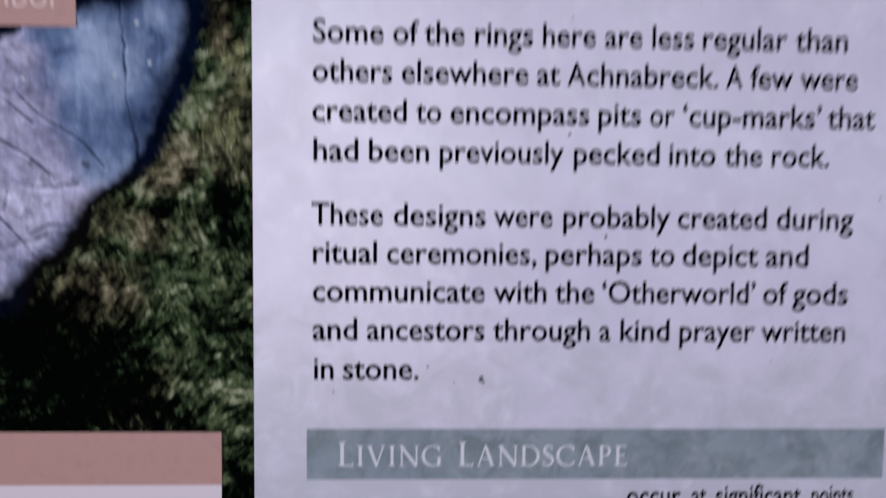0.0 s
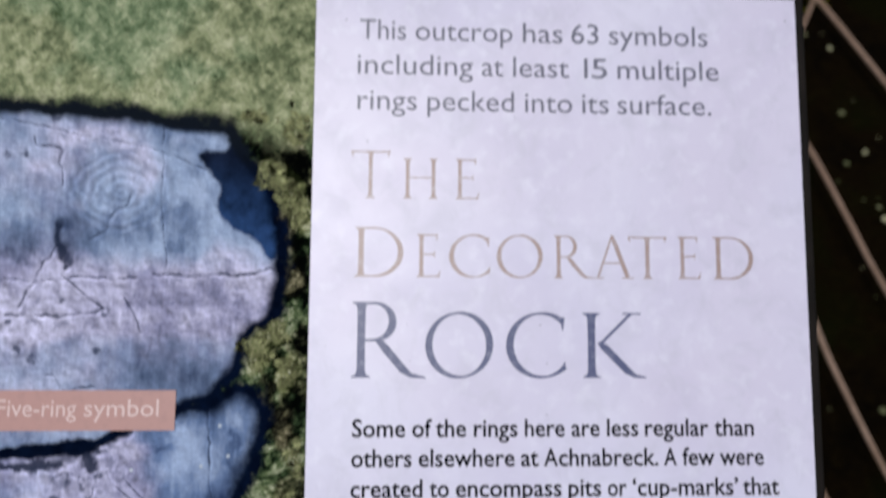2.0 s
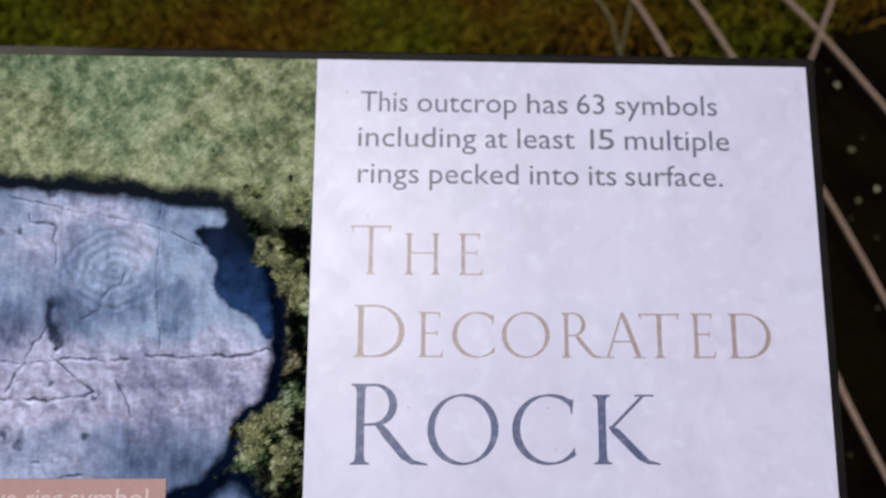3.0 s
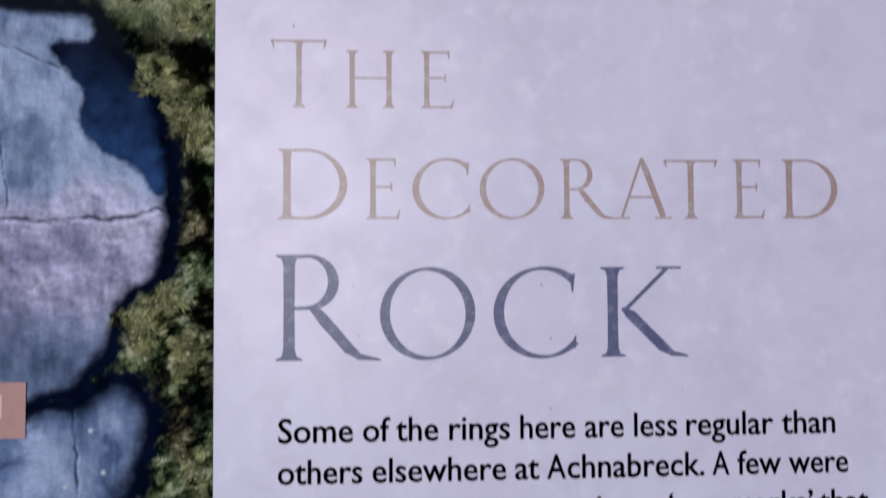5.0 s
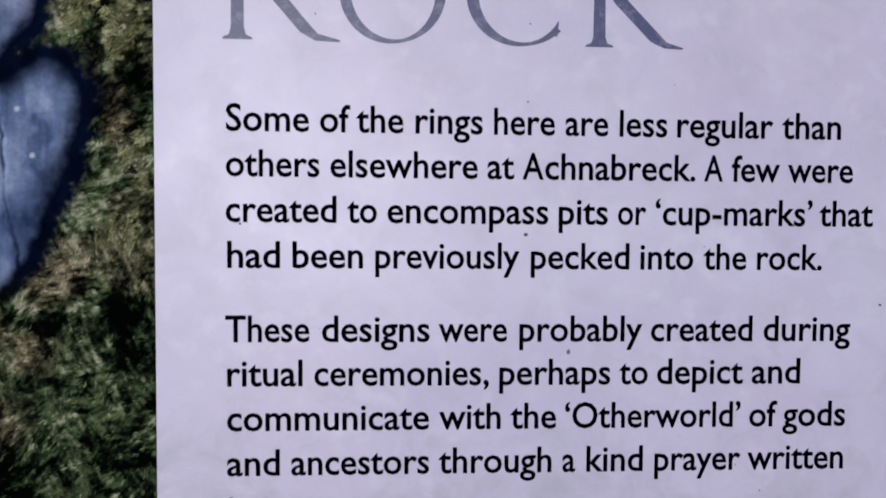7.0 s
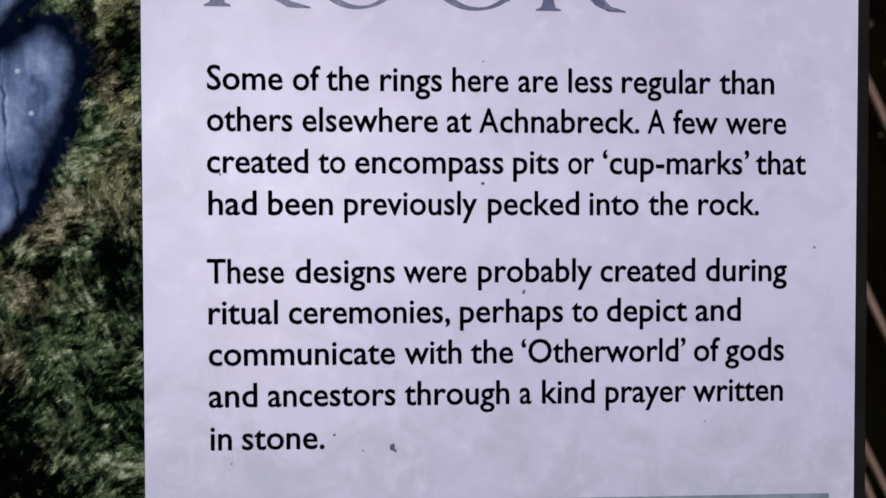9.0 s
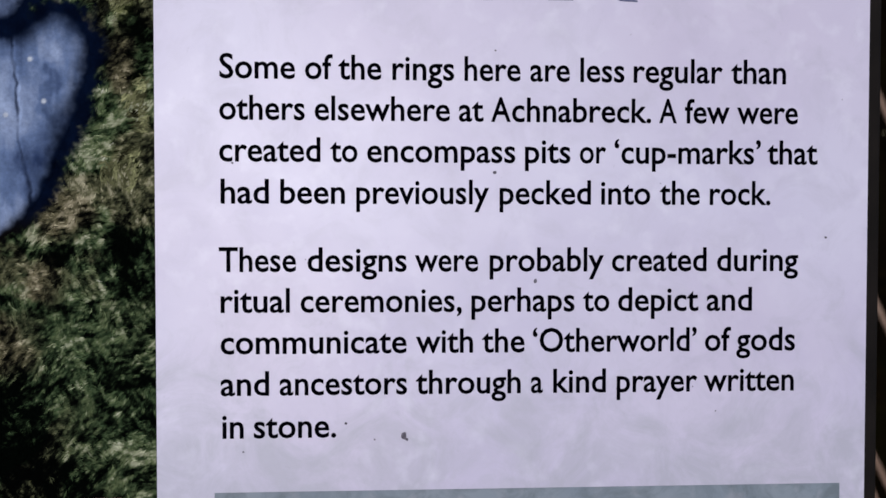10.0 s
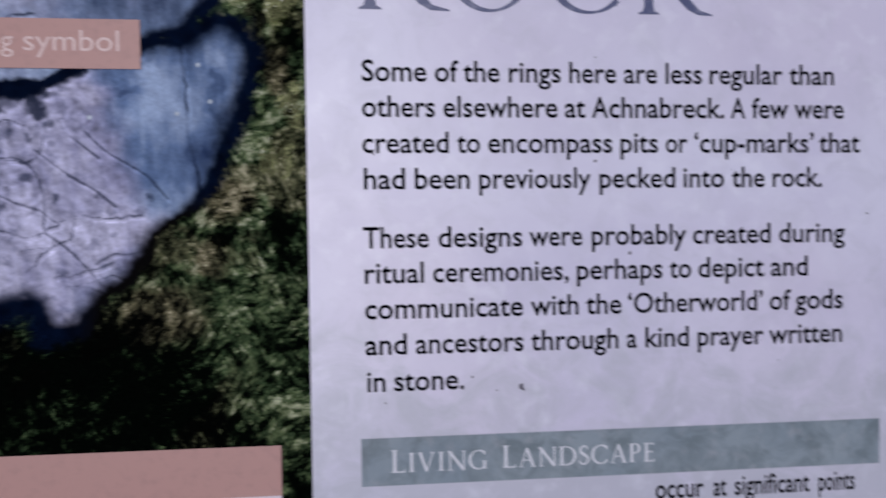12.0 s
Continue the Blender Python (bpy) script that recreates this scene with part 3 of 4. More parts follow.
def build_photograph():
    """The print as a fine sheet, with its tones set place by place, and the two slabs as sheets of their own over it."""
    us = np.concatenate([np.linspace(LEFT + 0.001, -1.72, 150), np.linspace(-1.7, -0.001, 400)])
    vs = np.concatenate([np.linspace(BOTTOM + 0.001, -3.77, 80), np.linspace(-3.75, -0.001, 790)])
    u, v = np.meshgrid(us, vs)
    shake = 0.030 * (lattice(u, v, 10, 71, 4, 0.6) - 0.5)
    far = [off_line(u + shake, v - shake, [Vector(q).to_2d() for q in curve_through(line, True, 5)], True) for line in (UPPER, LOWER)]
    nearest = np.minimum(*far)
    base = grass_inks(u, v)
    wet = np.array((0.0014, 0.0036, 0.012)) * (0.3 + 1.5 * lattice(u, v, 20, 77, 4))[..., None]
    wet = wet + (np.array((0.0028, 0.0026, 0.0028)) - wet) * (ease(-2.55, -2.68, v) * ease(-0.90, -0.75, u))[..., None]
    wet = wet + (np.array((0.0060, 0.0085, 0.0130)) - wet) * ease(-1.0, -0.75, v)[..., None]
    ragged = 0.09 * (lattice(u, v, 14, 73, 4, 0.7) - 0.5)
    reach = 0.078 - 0.035 * ease(-2.5, -2.68, v) * ease(-0.85, -0.75, u) + 0.05 * ease(-2.8, -2.95, v) * ease(-0.85, -1.0, u) + 0.02 * ease(-0.8, -0.68, v)
    base = base + (wet - base) * ease(reach, reach * 0.35, nearest + ragged)[..., None]
    cleft = ease(-0.55, -0.68, u) * ease(-1.93, -2.0, v) * ease(-2.47, -2.40, v)
    base = base + (wet - base) * cleft[..., None]
    layers = []
    hollow = off_line(u + shake, v + shake, [Vector(q).to_2d() for q in curve_through(HOLLOW, True, 5)], True)
    seams = np.zeros(u.shape)
    waver = 0.034 * (lattice(u, v, 16, 83, 3) - 0.5)
    rnd, strays = random.Random(43), []
    for k in range(9):
        spot, turn = Vector((rnd.uniform(-1.7, -0.55), rnd.uniform(-2.95, -2.3) if k % 3 else rnd.uniform(-1.9, -1.2))), rnd.uniform(-1.3, 0.6)
        stray = [spot.copy()]
        for step in range(4):
            turn += rnd.gauss(0, 0.5)
            spot = spot + Vector((math.cos(turn), math.sin(turn))) * rnd.uniform(0.04, 0.09)
            stray.append(spot.copy())
        strays.append((stray, rnd.uniform(0.004, 0.008)))
    for line, width in [(line, 0.9 * width) for line, width in CRACKS] + strays:
        bold = 1.6 if width > 0.018 else 1.0
        width = bold * width * np.clip(2.6 * (lattice(u, v, 15, 85, 4, 0.7) - 0.22), 0.30, 2.0)
        seams = np.maximum(seams, bold * ease(width, 0.0, off_line(u + waver, v - waver, [Vector(q).to_2d() for q in curve_through(line, False, 5)], False)))
    seams = seams * (0.50 + 0.50 * ease(0.30, 0.55, lattice(u, v, 12, 87, 3)))
    seams = np.clip(seams, 0, 1)
    lip = np.clip(np.roll(seams, (-3, 2), (0, 1)) - seams, 0, 1)
    for lower in (0, 1):
        c = rock_inks(u, v, lower)
        if lower:
            c = c * (1 - 0.12 * ease(-0.65, -0.42, u))[..., None]
        deep = (np.array((0.006, 0.010, 0.024)) + np.array((0.014, 0.038, 0.105)) * ease(-0.82, -1.22, v)[..., None]) * (0.3 + 1.5 * lattice(u, v, 14, 91, 4))[..., None]
        if not lower:
            c = c + (deep - c) * ease(0.010, -0.014, hollow + 0.4 * ragged)[..., None]
        c = blend(c * (1 + 0.45 * lip)[..., None], (0.012, 0.018, 0.040), 0.92 * seams)
        soft = 0.030 + ((0.055 + 0.02 * ease(-2.62, -2.5, v)) if lower else 0.02) * lattice(u, v, 7, 95, 3)
        soft = soft * (1 - 0.7 * cleft)
        c = wet + (c - wet) * ease(0.006, -soft, far[lower] + 0.35 * ragged)[..., None]
        layers.append(c)
    index = np.arange(u.size).reshape(u.shape)
    quads = np.stack([index[:-1, :-1], index[:-1, 1:], index[1:, 1:], index[1:, :-1]], -1)
    for name, n, colours, keep, label in (
        ("turf_print", 0.12, base, np.ones(u.shape, bool), "dark rough turf and pale meadow in the photograph"),
        ("upper_slab", 0.20, layers[0], far[0] < 0.012, "blue-grey and lilac upper rock slab in the photograph"),
        ("lower_slab", 0.22, layers[1], far[1] < 0.012, "blue and lilac lower rock slab with cracks in the photograph"),
    ):
        faces = quads[keep[:-1, :-1] & keep[1:, 1:] & keep[:-1, 1:] & keep[1:, :-1]]
        used, local = np.unique(faces, return_inverse=True)
        places = np.stack([u.ravel()[used] * U, v.ravel()[used] * U, np.full(used.size, n * 0.001)], -1)
        ob = part(name, (places.tolist(), local.reshape(-1, 4).tolist()), M_PRINT, photo, label)
        ink_layer = ob.data.color_attributes.new("ink", "FLOAT_COLOR", "POINT")
        ink_layer.data.foreach_set("color", np.concatenate([colours.reshape(-1, 3)[used], np.ones((used.size, 1))], 1).astype(np.float32).ravel())
    # single blades, printed in the tone of their place or lighter
    at = lambda a, b: (np.searchsorted(vs, b) - 1, np.searchsorted(us, a) - 1)
    scatter_blades("turf", 22000, (-1.6, -3.73, -0.02, -0.66), lambda a, b: nearest[at(a, b)] > 0.045 and not (a < -0.55 and -2.47 < b < -1.93), 0.021, 0.0036, lambda a, b: base[at(a, b)], 0.14, 0.18, 1.9, "rough grass blades in the photograph")
    scatter_blades("meadow_grass", 4000, (-1.6, -0.60, -0.02, -0.012), lambda a, b: True, 0.022, 0.006, lambda a, b: base[at(a, b)], 0.14, 0.18, 1.35, "light green grass in the photograph")
    # tufts that hang over the rock's edge
    for x, y, rx, ry in PALE_TUFTS:
        keep = lambda a, b, x=x, y=y, rx=rx, ry=ry: math.hypot((a - x) / rx, (b - y) / ry) < 0.75 + 0.8 * noise.noise((a * 17, b * 17, rx * 40)) and a < -0.022
        lit = lambda a, b: np.array((0.175, 0.18, 0.085)) * max(0.06, 0.80 + 1.7 * noise.noise((a * 24, b * 24, 3)))
        scatter_blades("tuft", int(30000 * rx * ry), (x - rx * 1.5, y - ry * 1.5, min(x + rx * 1.5, -0.02), y + ry * 1.5), keep, 0.032, 0.0065, lit, 0.26, 0.30, 1.7)


build_photograph()


# ---- lettering ----
def lettering(lines, size, bold):
    """Meshes of lines of type in the built-in face: for each line its words, each set between two places on its baseline."""
    made = []
    for text, v, spans in lines:
        for k, word in enumerate(text.split()):
            c = bpy.data.curves.new("word", "FONT")
            c.body, c.resolution_u, c.offset = word, 3, bold
            o = new("word", c)
            made.append((o, c, text, v, spans[2 * k], spans[2 * k + 1]))
    graph = bpy.context.evaluated_depsgraph_get()
    rows = {}
    for o, c, text, v, u0, u1 in made:
        mesh = bpy.data.meshes.new_from_object(o.evaluated_get(graph))
        xs = [p.co.x for p in mesh.vertices]
        low, high = min(xs), max(xs)
        verts, faces = rows.setdefault((text, v, u0), ([], []))
        base = len(verts)
        verts += [(u0 + (p.co.x - low) / (high - low) * (u1 - u0), v + p.co.y * size) for p in mesh.vertices]
        faces += [tuple(base + i for i in p.vertices) for p in mesh.polygons]
        bpy.data.meshes.remove(mesh)
        bpy.data.objects.remove(o)
        bpy.data.curves.remove(c)
    return rows


def text_block(lines, size, material, name, parent, n=0.16, bold=0.0):
    for verts, faces in lettering(lines, size, bold).values():
        part(name, ([P(u, v, n) for u, v in verts], faces), material, parent)


text_block([
    ("This outcrop has 63 symbols", -0.257, [0.214, 0.439, 0.485, 0.963, 1.015, 1.212, 1.256, 1.392, 1.445, 1.944]),
    ("including at least 1 5 multiple", -0.432, [0.205, 0.768, 0.811, 0.917, 0.966, 1.242, 1.318, 1.335, 1.356, 1.433, 1.485, 1.995]),
    ("rings pecked into its surface.", -0.609, [0.208, 0.495, 0.546, 0.969, 1.023, 1.257, 1.306, 1.438, 1.481, 1.952]),
], 0.146, M_GREY, "intro_word", board)
text_block([
    ("Some of the rings here are less regular than", -2.158, [0.21, 0.456, 0.488, 0.579, 0.597, 0.739, 0.775, 0.98, 1.014, 1.202, 1.234, 1.368, 1.403, 1.553, 1.584, 1.89, 1.918, 2.109]),
    ("others elsewhere at A chnabreck. A few were", -2.293, [0.209, 0.487, 0.519, 0.966, 0.995, 1.078, 1.103, 1.169, 1.173, 1.645, 1.672, 1.733, 1.76, 1.915, 1.94, 2.152]),
    ("created to encompass pits or ‘cup-marks’ that", -2.430, [0.208, 0.538, 0.57, 0.66, 0.691, 1.185, 1.217, 1.371, 1.402, 1.492, 1.52, 2.024, 2.046, 2.222]),
    ("had been previously pecked into the rock.", -2.568, [0.212, 0.369, 0.406, 0.618, 0.655, 1.097, 1.132, 1.441, 1.475, 1.644, 1.676, 1.814, 1.848, 2.059]),
    ("These designs were probably created during", -2.793, [0.205, 0.457, 0.494, 0.822, 0.849, 1.061, 1.099, 1.486, 1.513, 1.839, 1.875, 2.158]),
    ("ritual ceremonies, perhaps to depict and", -2.928, [0.21, 0.436, 0.471, 1.006, 1.038, 1.387, 1.415, 1.506, 1.535, 1.812, 1.84, 1.998]),
    ("communicate with the ‘Otherworld’ of gods", -3.065, [0.209, 0.822, 0.852, 1.044, 1.074, 1.218, 1.245, 1.807, 1.835, 1.926, 1.944, 2.15]),
    ("and ancestors through a kind prayer written", -3.203, [0.208, 0.367, 0.401, 0.823, 0.852, 1.205, 1.239, 1.28, 1.315, 1.495, 1.532, 1.81, 1.832, 2.147]),
    ("in stone.", -3.345, [0.213, 0.283, 0.316, 0.587]),
    ("occur at significant points", -3.815, [1.354, 1.555, 1.596, 1.651, 1.686, 2.007, 2.046, 2.204]),
], 0.1155, M_BLACK, "text_word", board, bold=0.014)


# Roman capitals, drawn from stems, hairlines and bowls on a cap height of 1
def stem(x, w, y0=0.0, y1=1.0):
    h = y1 - y0
    ys = [0, 0.018, 0.04, 0.10, 0.5, 0.90, 0.96, 0.982, 1]
    ws = [2.3, 2.2, 1.3, 1.0, 0.94, 1.0, 1.3, 2.2, 2.3]
    return [(x, y0 + h * y) for y in ys], [w * k for k in ws]


def bowl(x, y, rx, ry, a0, a1, thick, thin, lean=0.0, steps=36):
    angles = [radians(a0 + (a1 - a0) * s / steps) for s in range(steps + 1)]
    return [(x + rx * math.cos(a), y + ry * math.sin(a)) for a in angles], [thin + (thick - thin) * abs(math.cos(a - lean)) ** 1.4 for a in angles]


def hair(points, *widths):
    return list(points), [widths[min(i, len(widths) - 1)] for i in range(len(points))]


def capital(letter, w, t):
    """The strokes of a letter, and its width."""
    if letter == "I":
        return [stem(0.17, w)], 0.34
    if letter == "T":
        return [stem(0.41, w, 0, 0.975), hair([(0.0, 0.97), (0.82, 0.97)], t), hair([(0.0, 0.99), (0.03, 0.86)], t * 1.6, t * 0.4), hair([(0.82, 0.99), (0.79, 0.86)], t * 1.6, t * 0.4)], 0.82
    if letter == "H":
        return [stem(0.16, w), stem(0.74, w), hair([(0.16, 0.52), (0.74, 0.52)], t)], 0.90
    if letter in "EL":
        strokes = [stem(0.15, w), hair([(0.15, 0.02), (0.55, 0.02)], t), hair([(0.54, 0.0), (0.585, 0.15)], t * 1.6, t * 0.4)]
        if letter == "E":
            strokes += [hair([(0.15, 0.98), (0.50, 0.98)], t), hair([(0.50, 1.0), (0.51, 0.86)], t * 1.5, t * 0.4), hair([(0.15, 0.53), (0.45, 0.53)], t), hair([(0.45, 0.60), (0.45, 0.46)], t * 0.8)]
        return strokes, 0.60
    if letter == "D":
        return [stem(0.13, w), hair([(0.13, 0.98), (0.38, 0.985)], t), hair([(0.13, 0.02), (0.38, 0.015)], t), bowl(0.36, 0.5, 0.46, 0.485, -92, 92, w, t, -0.15)], 0.87
    if letter == "O":
        return [bowl(0.52, 0.5, 0.465, 0.49, 0, 360, w * 1.05, t, 0.18, 56)], 1.04
    if letter in "CG":
        strokes = [bowl(0.50, 0.5, 0.45, 0.49, 47, 318, w * 1.05, t, 0.15, 48), hair([(0.80, 0.93), (0.805, 0.72)], t * 1.9, t * 0.4)]
        strokes += [hair([(0.80, 0.10), (0.835, 0.24)], t * 1.8, t * 0.4)] if letter == "C" else [stem(0.80, w, 0.02, 0.44)]
        return strokes, 0.86
    if letter in "RP":
        strokes = [stem(0.13, w), hair([(0.13, 0.98), (0.31, 0.985)], t), bowl(0.29, 0.74, 0.235, 0.245, -92, 92, w * 0.95, t, -0.1), hair([(0.13, 0.49), (0.31, 0.495)], t)]
        if letter == "P":
            return strokes, 0.62
        return strokes + [hair([(0.345, 0.50), (0.44, 0.38), (0.665, 0.105), (0.76, 0.03), (0.95, 0.0)], w * 0.75, w * 1.0, w * 0.95, w * 0.6, t * 0.5)], 0.95
    if letter in "AV":
        strokes = [hair([(0.10, 0.03), (0.40, 0.98)], t * 1.25), hair([(0.40, 1.02), (0.46, 0.86), (0.74, 0.03)], w * 0.6, w, w), hair([(0.0, 0.012), (0.22, 0.012)], t * 0.8), hair([(0.61, 0.012), (0.87, 0.012)], t * 0.8)]
        if letter == "A":
            return strokes + [hair([(0.20, 0.36), (0.63, 0.36)], t)], 0.86
        return [([(0.86 - x, 1.0 - y) for x, y in line], wide) for line, wide in strokes], 0.86
    if letter == "N":
        return [hair([(0.14, 0.0), (0.14, 0.98)], t * 1.4), hair([(0.84, 0.0), (0.84, 1.0)], t * 1.4), hair([(0.10, 1.0), (0.84, 0.0)], w), hair([(0.02, 0.012), (0.27, 0.012)], t * 0.8), hair([(0.0, 0.988), (0.16, 0.988)], t * 0.8), hair([(0.72, 0.988), (0.96, 0.988)], t * 0.8)], 0.96
    if letter == "S":
        line = curve_through([(0.47, 0.80), (0.42, 0.95), (0.27, 0.98), (0.11, 0.87), (0.12, 0.67), (0.30, 0.52), (0.46, 0.38), (0.49, 0.18), (0.32, 0.02), (0.12, 0.05), (0.05, 0.22)], False, 5)
        return [(line, [t + (w - t) * math.sin(math.pi * i / (len(line) - 1)) ** 2 for i in range(len(line))])], 0.54
    return [stem(0.18, w), hair([(0.70, 0.98), (0.30, 0.52)], t * 1.2), hair([(0.60, 0.988), (0.84, 0.988)], t * 0.8), hair([(0.27, 0.54), (0.35, 0.47), (0.66, 0.10), (0.75, 0.03), (0.90, 0.0)], t, w, w, w * 0.6, t * 0.5)], 0.87


def set_capital(letter, u0, u1, v, height, weight, thin, material, parent, n=0.16, label=""):
    strokes, width = capital(letter, weight, thin)
    bm = bmesh.new()
    for k, (line, wide) in enumerate(strokes):
        ribbon(bm, [Vector(p) for p in line], wide, lambda p, k=k: P(u0 + p.x * (u1 - u0) / width, v + p.y * height, n + 0.012 * k))
    part("letter_" + letter.lower(), bm, material, parent, label)


def set_word(word, spans, v, first, rest, weight, thin, material, parent, n=0.16):
    for k, letter in enumerate(word):
        set_capital(letter, spans[2 * k], spans[2 * k + 1], v, first if k == 0 else rest, weight, thin, material, parent, n)


set_word("THE", [0.187, 0.366, 0.42, 0.612, 0.674, 0.80], -1.042, 0.232, 0.195, 0.085, 0.030, M_BROWN, board)
set_word("DECORATED", [0.202, 0.438, 0.492, 0.616, 0.655, 0.855, 0.882, 1.106, 1.155, 1.348, 1.350, 1.543, 1.523, 1.705, 1.755, 1.877, 1.933, 2.137], -1.418, 0.236, 0.205, 0.095, 0.032, M_BROWN, board)
set_word("ROCK", [0.197, 0.548, 0.545, 0.866, 0.928, 1.216, 1.270, 1.585], -1.888, 0.352, 0.305, 0.104, 0.033, M_SLATE, board)

bar = part("heading_bar", sheet(0.187, -3.712, 2.312, -3.526, 0.16, 0.05), M_BAR, board, "grey-teal heading bar, mottled with grime")
pen = 0.30
for word, height in (("LIVING", 0.085), ("LANDSCAPE", 0.072)):
    for k, letter in enumerate(word):
        tall = 0.088 if k == 0 else 0.074
        width = capital(letter, 0.14, 0.05)[1] * tall * 1.03
        set_capital(letter, pen, pen + width, -3.662, tall, 0.15, 0.055, M_WHITE, bar, 0.20)
        pen += width + 0.0115
    pen += 0.055

caption = part("caption_label", sheet(-3.2, -2.124, -0.594, -1.944, 0.62, 0.08), M_PINK, board, "small dusty pink caption label on the photograph")
text_block([("Five-ring symbol", -2.060, [-1.385, -1.035, -1.0, -0.668])], 0.110, M_PINKTEXT, "caption_word", caption, 0.66)
box = part("caption_box", sheet(-4.6, -5.3, -0.115, -3.728, 0.62, 0.08), M_CAPTION, board, "pale caption box below a pink band")
part("caption_band", sheet(-4.6, -3.728, -0.114, -3.536, 0.63, 0.09), M_PINK, box, "dusty pink heading band")


def build_marks():
    """Specks of dirt and small scratches on the laminate."""
    rnd = random.Random(11)
    for u, v, r in [(0.812, -3.344, 0.010), (0.822, -3.356, 0.006), (1.116, -2.463, 0.006), (2.253, -2.679, 0.004), (1.254, -2.828, 0.007), (0.62, -3.30, 0.005)] + [(rnd.uniform(0.05, 2.35), rnd.uniform(-3.6, -0.1), rnd.uniform(0.0015, 0.0035)) for k in range(26)]:
        part("dirt_speck", blot([(u + r * math.cos(a) * rnd.uniform(0.6, 1.4), v + r * math.sin(a) * rnd.uniform(0.6, 1.4)) for a in (0, 1.2, 2.5, 3.8, 5.0)], 0.22, r * 0.3, 60, 3), M_DIRT, board)


build_marks()


def build_posts():
    """Two posts under the panel, with a steel bracket each, that carry it."""
    for u in (-3.9, 1.1):
        top = BOARD @ P(u, -2.9, -12)
        bm = bmesh.new()
        bmesh.ops.create_cube(bm, size=1.0)
        for v in bm.verts:
            lean = (v.co.y * 0.09) * math.tan(radians(12))
            v.co = Vector((top.x + v.co.x * 0.09, top.y + v.co.y * 0.09, top.z - 0.006 + lean if v.co.z > 0 else -0.25))
        bmesh.ops.bevel(bm, geom=list(bm.edges), offset=0.004, segments=2, affect="EDGES")
        post = part("post", bm, M_TIMBER, board, "square timber post under the board")
        post.matrix_parent_inverse = BOARD.inverted()
        bm = bmesh.new()
        bmesh.ops.create_cube(bm, size=1.0)
        for v in bm.verts:
            v.co = P(u, -2.9, 0) + Vector((v.co.x * 0.16, v.co.y * 0.12, -0.0135 + v.co.z * 0.006))
        bmesh.ops.bevel(bm, geom=list(bm.edges), offset=0.001, segments=2, affect="EDGES")
        part("bracket", bm, M_STEEL, board, "flat steel bracket")


build_posts()


# ---- plants on the ground ----
def dry_stalk(points, radius, material, label):
    line = curve_through(points, False, 6)
    line = [p + Vector((0.004 * noise.noise((p.x * 9, p.y * 9, 1)), 0.004 * noise.noise((p.x * 9, p.y * 9, 4)), 0)) for p in line]
    radii = [radius * (1 - 0.35 * i / (len(line) - 1)) for i in range(len(line))]
    ob = part("dry_stalk", tube(line, radii), material, None)
    tagged(ob, label, "stalk", "dry stalks on the ground")


# the stalks lie combed the same way, a few centimetres over the ground, some across the others
for course, radius in (
    ([(0.10, 0.98, 0.02), (0.353, 0.647, 0.03), (0.392, 0.506, 0.03), (0.43, 0.36, 0.012)], 0.0031),
    ([(0.49, 0.86, 0.012), (0.43, 0.635, 0.03), (0.393, 0.512, 0.036), (0.33, 0.36, 0.012)], 0.0027),
):
    dry_stalk(course, radius, M_STALK_GREEN, "thin greenish dry stalk lying on dark ground")
for course, radius in (
    ([(0.424, 0.65, 0.022), (0.435, 0.62, 0.03), (0.491, 0.48, 0.03), (0.58, 0.27, 0.02), (0.63, 0.12, 0.012)], 0.0046),
    ([(0.40, 0.96, 0.012), (0.54, 0.638, 0.03), (0.61, 0.479, 0.03), (0.66, 0.36, 0.02), (0.68, 0.26, 0.012)], 0.0049),
    ([(0.58, 0.90, 0.012), (0.722, 0.641, 0.028), (0.772, 0.556, 0.03), (0.864, 0.376, 0.03), (1.0, 0.05, 0.03), (1.06, -0.15, 0.012)], 0.0049),
    ([(0.96, 0.93, 0.012), (0.813, 0.65, 0.043), (0.768, 0.565, 0.045), (0.71, 0.455, 0.04), (0.62, 0.28, 0.012)], 0.0046),
    ([(0.60, 0.52, 0.012), (0.655, 0.38, 0.026), (0.695, 0.265, 0.03), (0.775, 0.015, 0.03), (0.86, -0.24, 0.03), (0.92, -0.45, 0.012)], 0.0047),
    ([(0.625, 0.14, 0.012), (0.641, 0.03, 0.026), (0.652, -0.05, 0.03), (0.674, -0.134, 0.03), (0.706, -0.237, 0.03), (0.79, -0.47, 0.03), (0.85, -0.66, 0.012)], 0.0047),
    ([(0.57, -0.12, 0.012), (0.60, -0.23, 0.028), (0.626, -0.31, 0.03), (0.657, -0.39, 0.03), (0.72, -0.56, 0.03), (0.80, -0.78, 0.012)], 0.0044),
    ([(0.60, -0.27, 0.012), (0.632, -0.38, 0.028), (0.657, -0.457, 0.03), (0.70, -0.58, 0.03), (0.77, -0.80, 0.012)], 0.0041),
):
    dry_stalk(course, radius, M_STALK, "smooth tan dry stalk lying on dark ground")


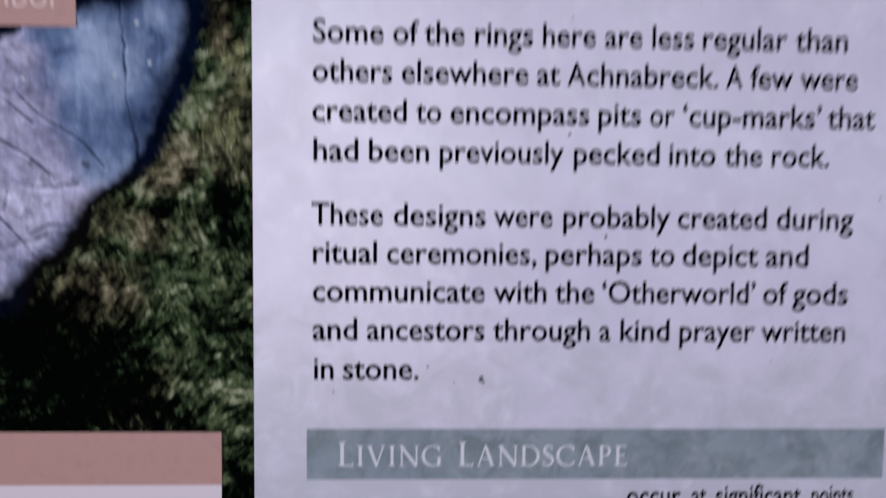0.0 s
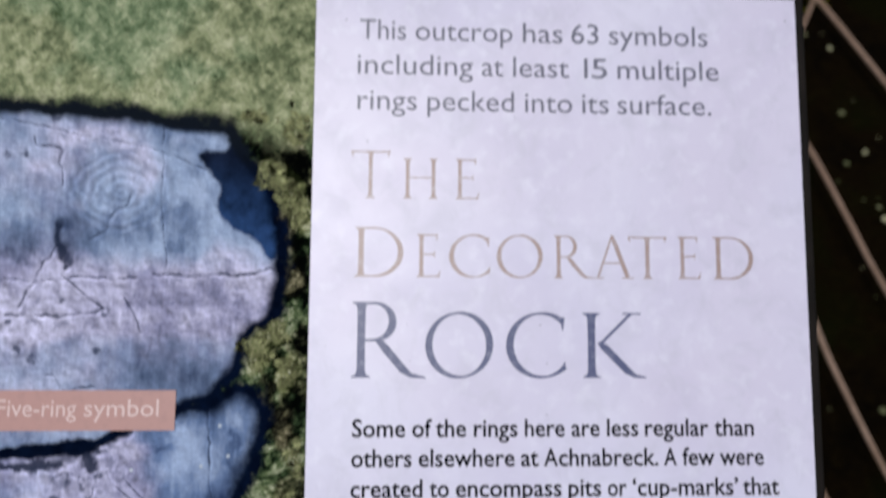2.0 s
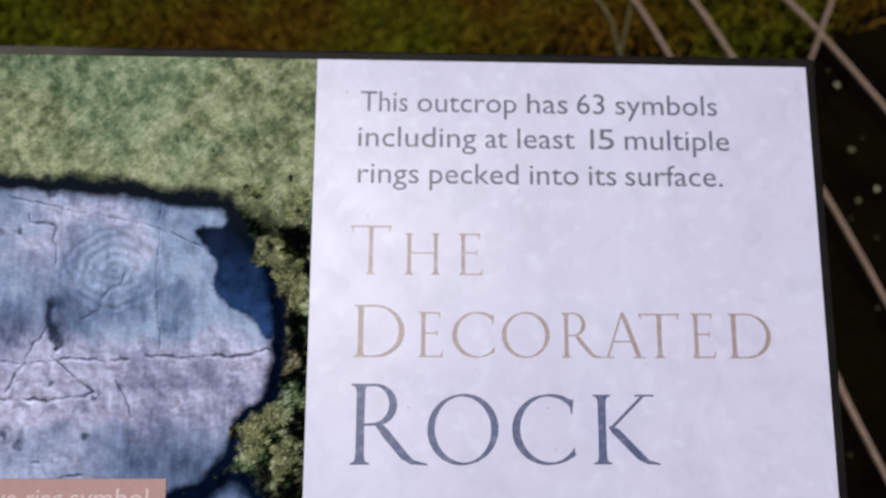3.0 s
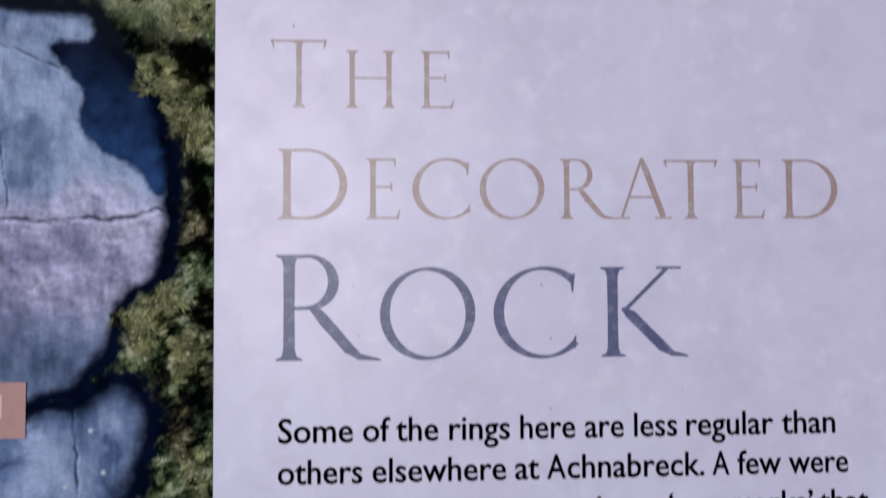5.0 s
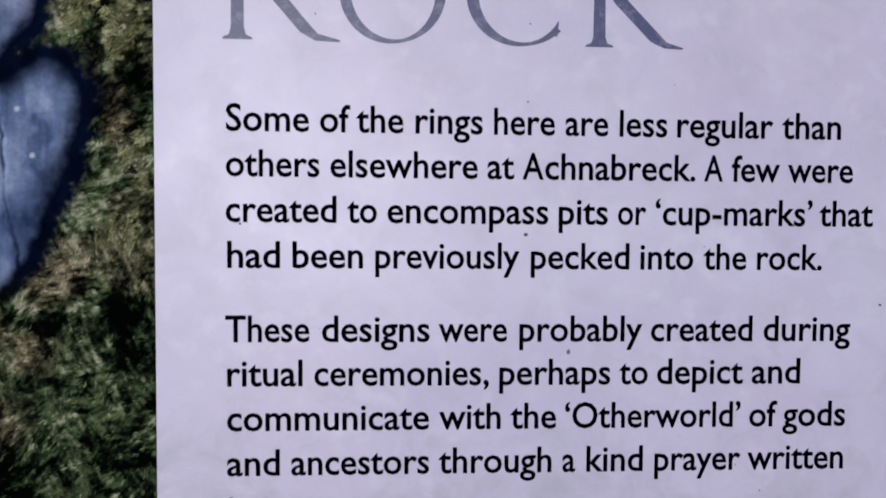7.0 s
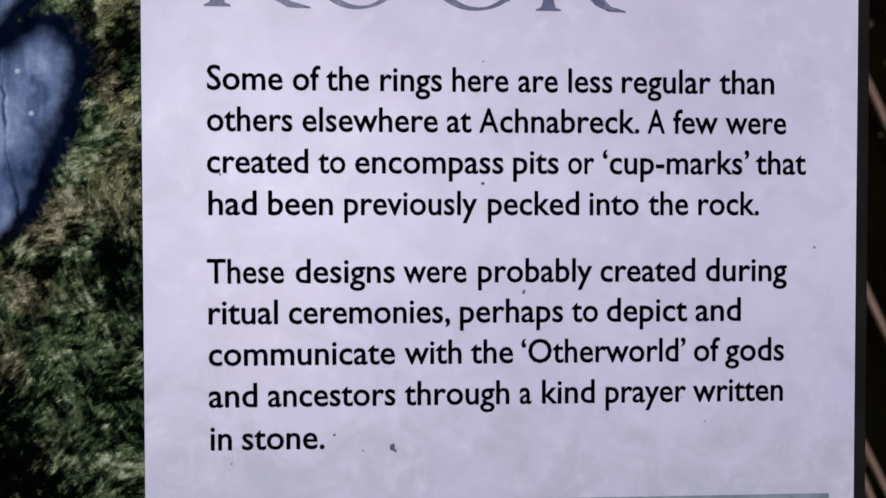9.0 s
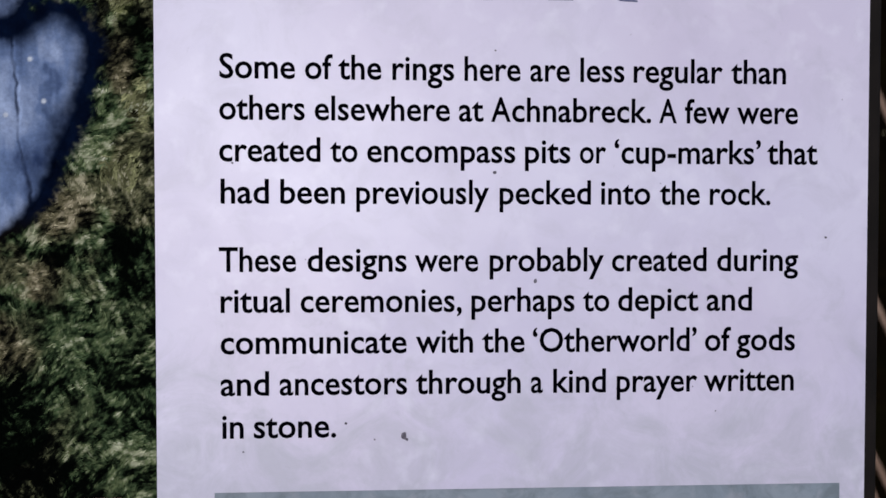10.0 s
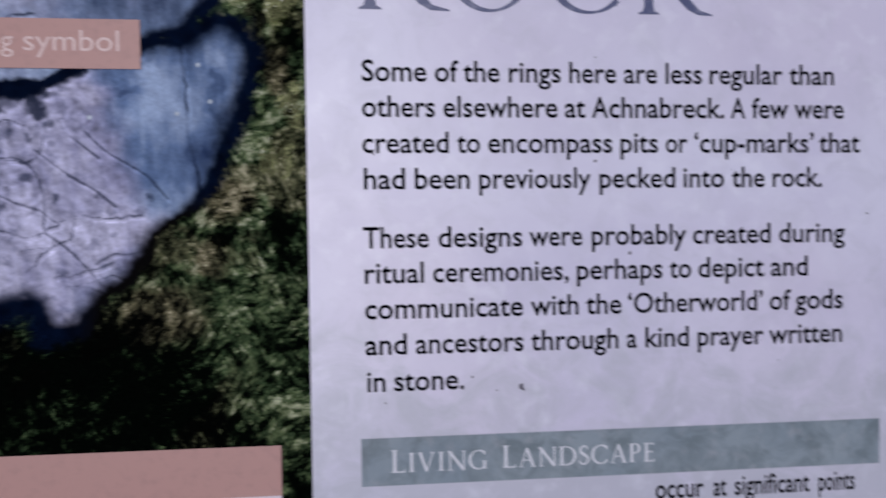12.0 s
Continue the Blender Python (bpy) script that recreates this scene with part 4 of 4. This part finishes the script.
def build_sward():
    rnd = random.Random(21)
    verts, faces = [], []
    for k in range(190000):
        x, y = (rnd.uniform(-2.4, 2.8), rnd.uniform(-2.2, 2.9)) if k % 3 == 0 else (rnd.gauss(-0.05, 0.75), rnd.gauss(0.95, 0.5))
        dense = noise.noise((x * 3.1, y * 3.1, 9))
        if rnd.random() > 0.55 + 0.8 * dense + min(0.9, max(-0.75, (y - 0.42 - 0.25 * max(0.0, x)) * 4)):
            continue
        if math.hypot(x - 0.2, y - 0.5) > 1.55 + 0.9 * noise.noise((x * 1.7, y * 1.7, 4)) + 0.5 * rnd.random():
            continue
        z = ground_height(x, y) - 0.004
        h, w = rnd.uniform(0.012, 0.042), rnd.uniform(0.0014, 0.0034)
        a, lean = rnd.uniform(0, math.tau), rnd.uniform(0.2, 1.3)
        side = Vector((-math.sin(a), math.cos(a), 0)) * w
        out = Vector((math.cos(a), math.sin(a), 0))
        p0 = Vector((x, y, z))
        p1 = p0 + out * h * 0.35 * lean + Vector((0, 0, h * 0.65))
        p2 = p0 + out * h * lean + Vector((0, 0, h * (1.0 - 0.3 * lean)))
        n = len(verts)
        verts += [p0 - side, p0 + side, p1 + side * 0.8, p1 - side * 0.8, p2]
        faces += [(n, n + 1, n + 2, n + 3), (n + 3, n + 2, n + 4)]
    tagged(part("moorland_grass", (verts, faces), M_SWARD, None), "dark brown and olive moorland grass", "grass", kind="stuff")
    verts, faces = [], []
    for k in range(170):
        x, y = rnd.uniform(0.55, 1.2), rnd.uniform(-0.9, 0.5)
        z = ground_height(x, y) + rnd.uniform(0.012, 0.04)
        r = 0.0015 + 0.005 * rnd.random() ** 2.5
        n, a = len(verts), rnd.uniform(0, 6)
        verts += [(x + r * math.cos(a + s * math.tau / 6) * (1.25 if s % 3 == 0 else 0.8), y + r * math.sin(a + s * math.tau / 6), z + rnd.uniform(-0.3, 0.3) * r) for s in range(6)]
        faces.append(tuple(range(n, n + 6)))
    tagged(part("small_leaves", (verts, faces), M_LEAF, None), "tiny pale moss leaves scattered on the ground", "leaves", kind="stuff")


build_sward()
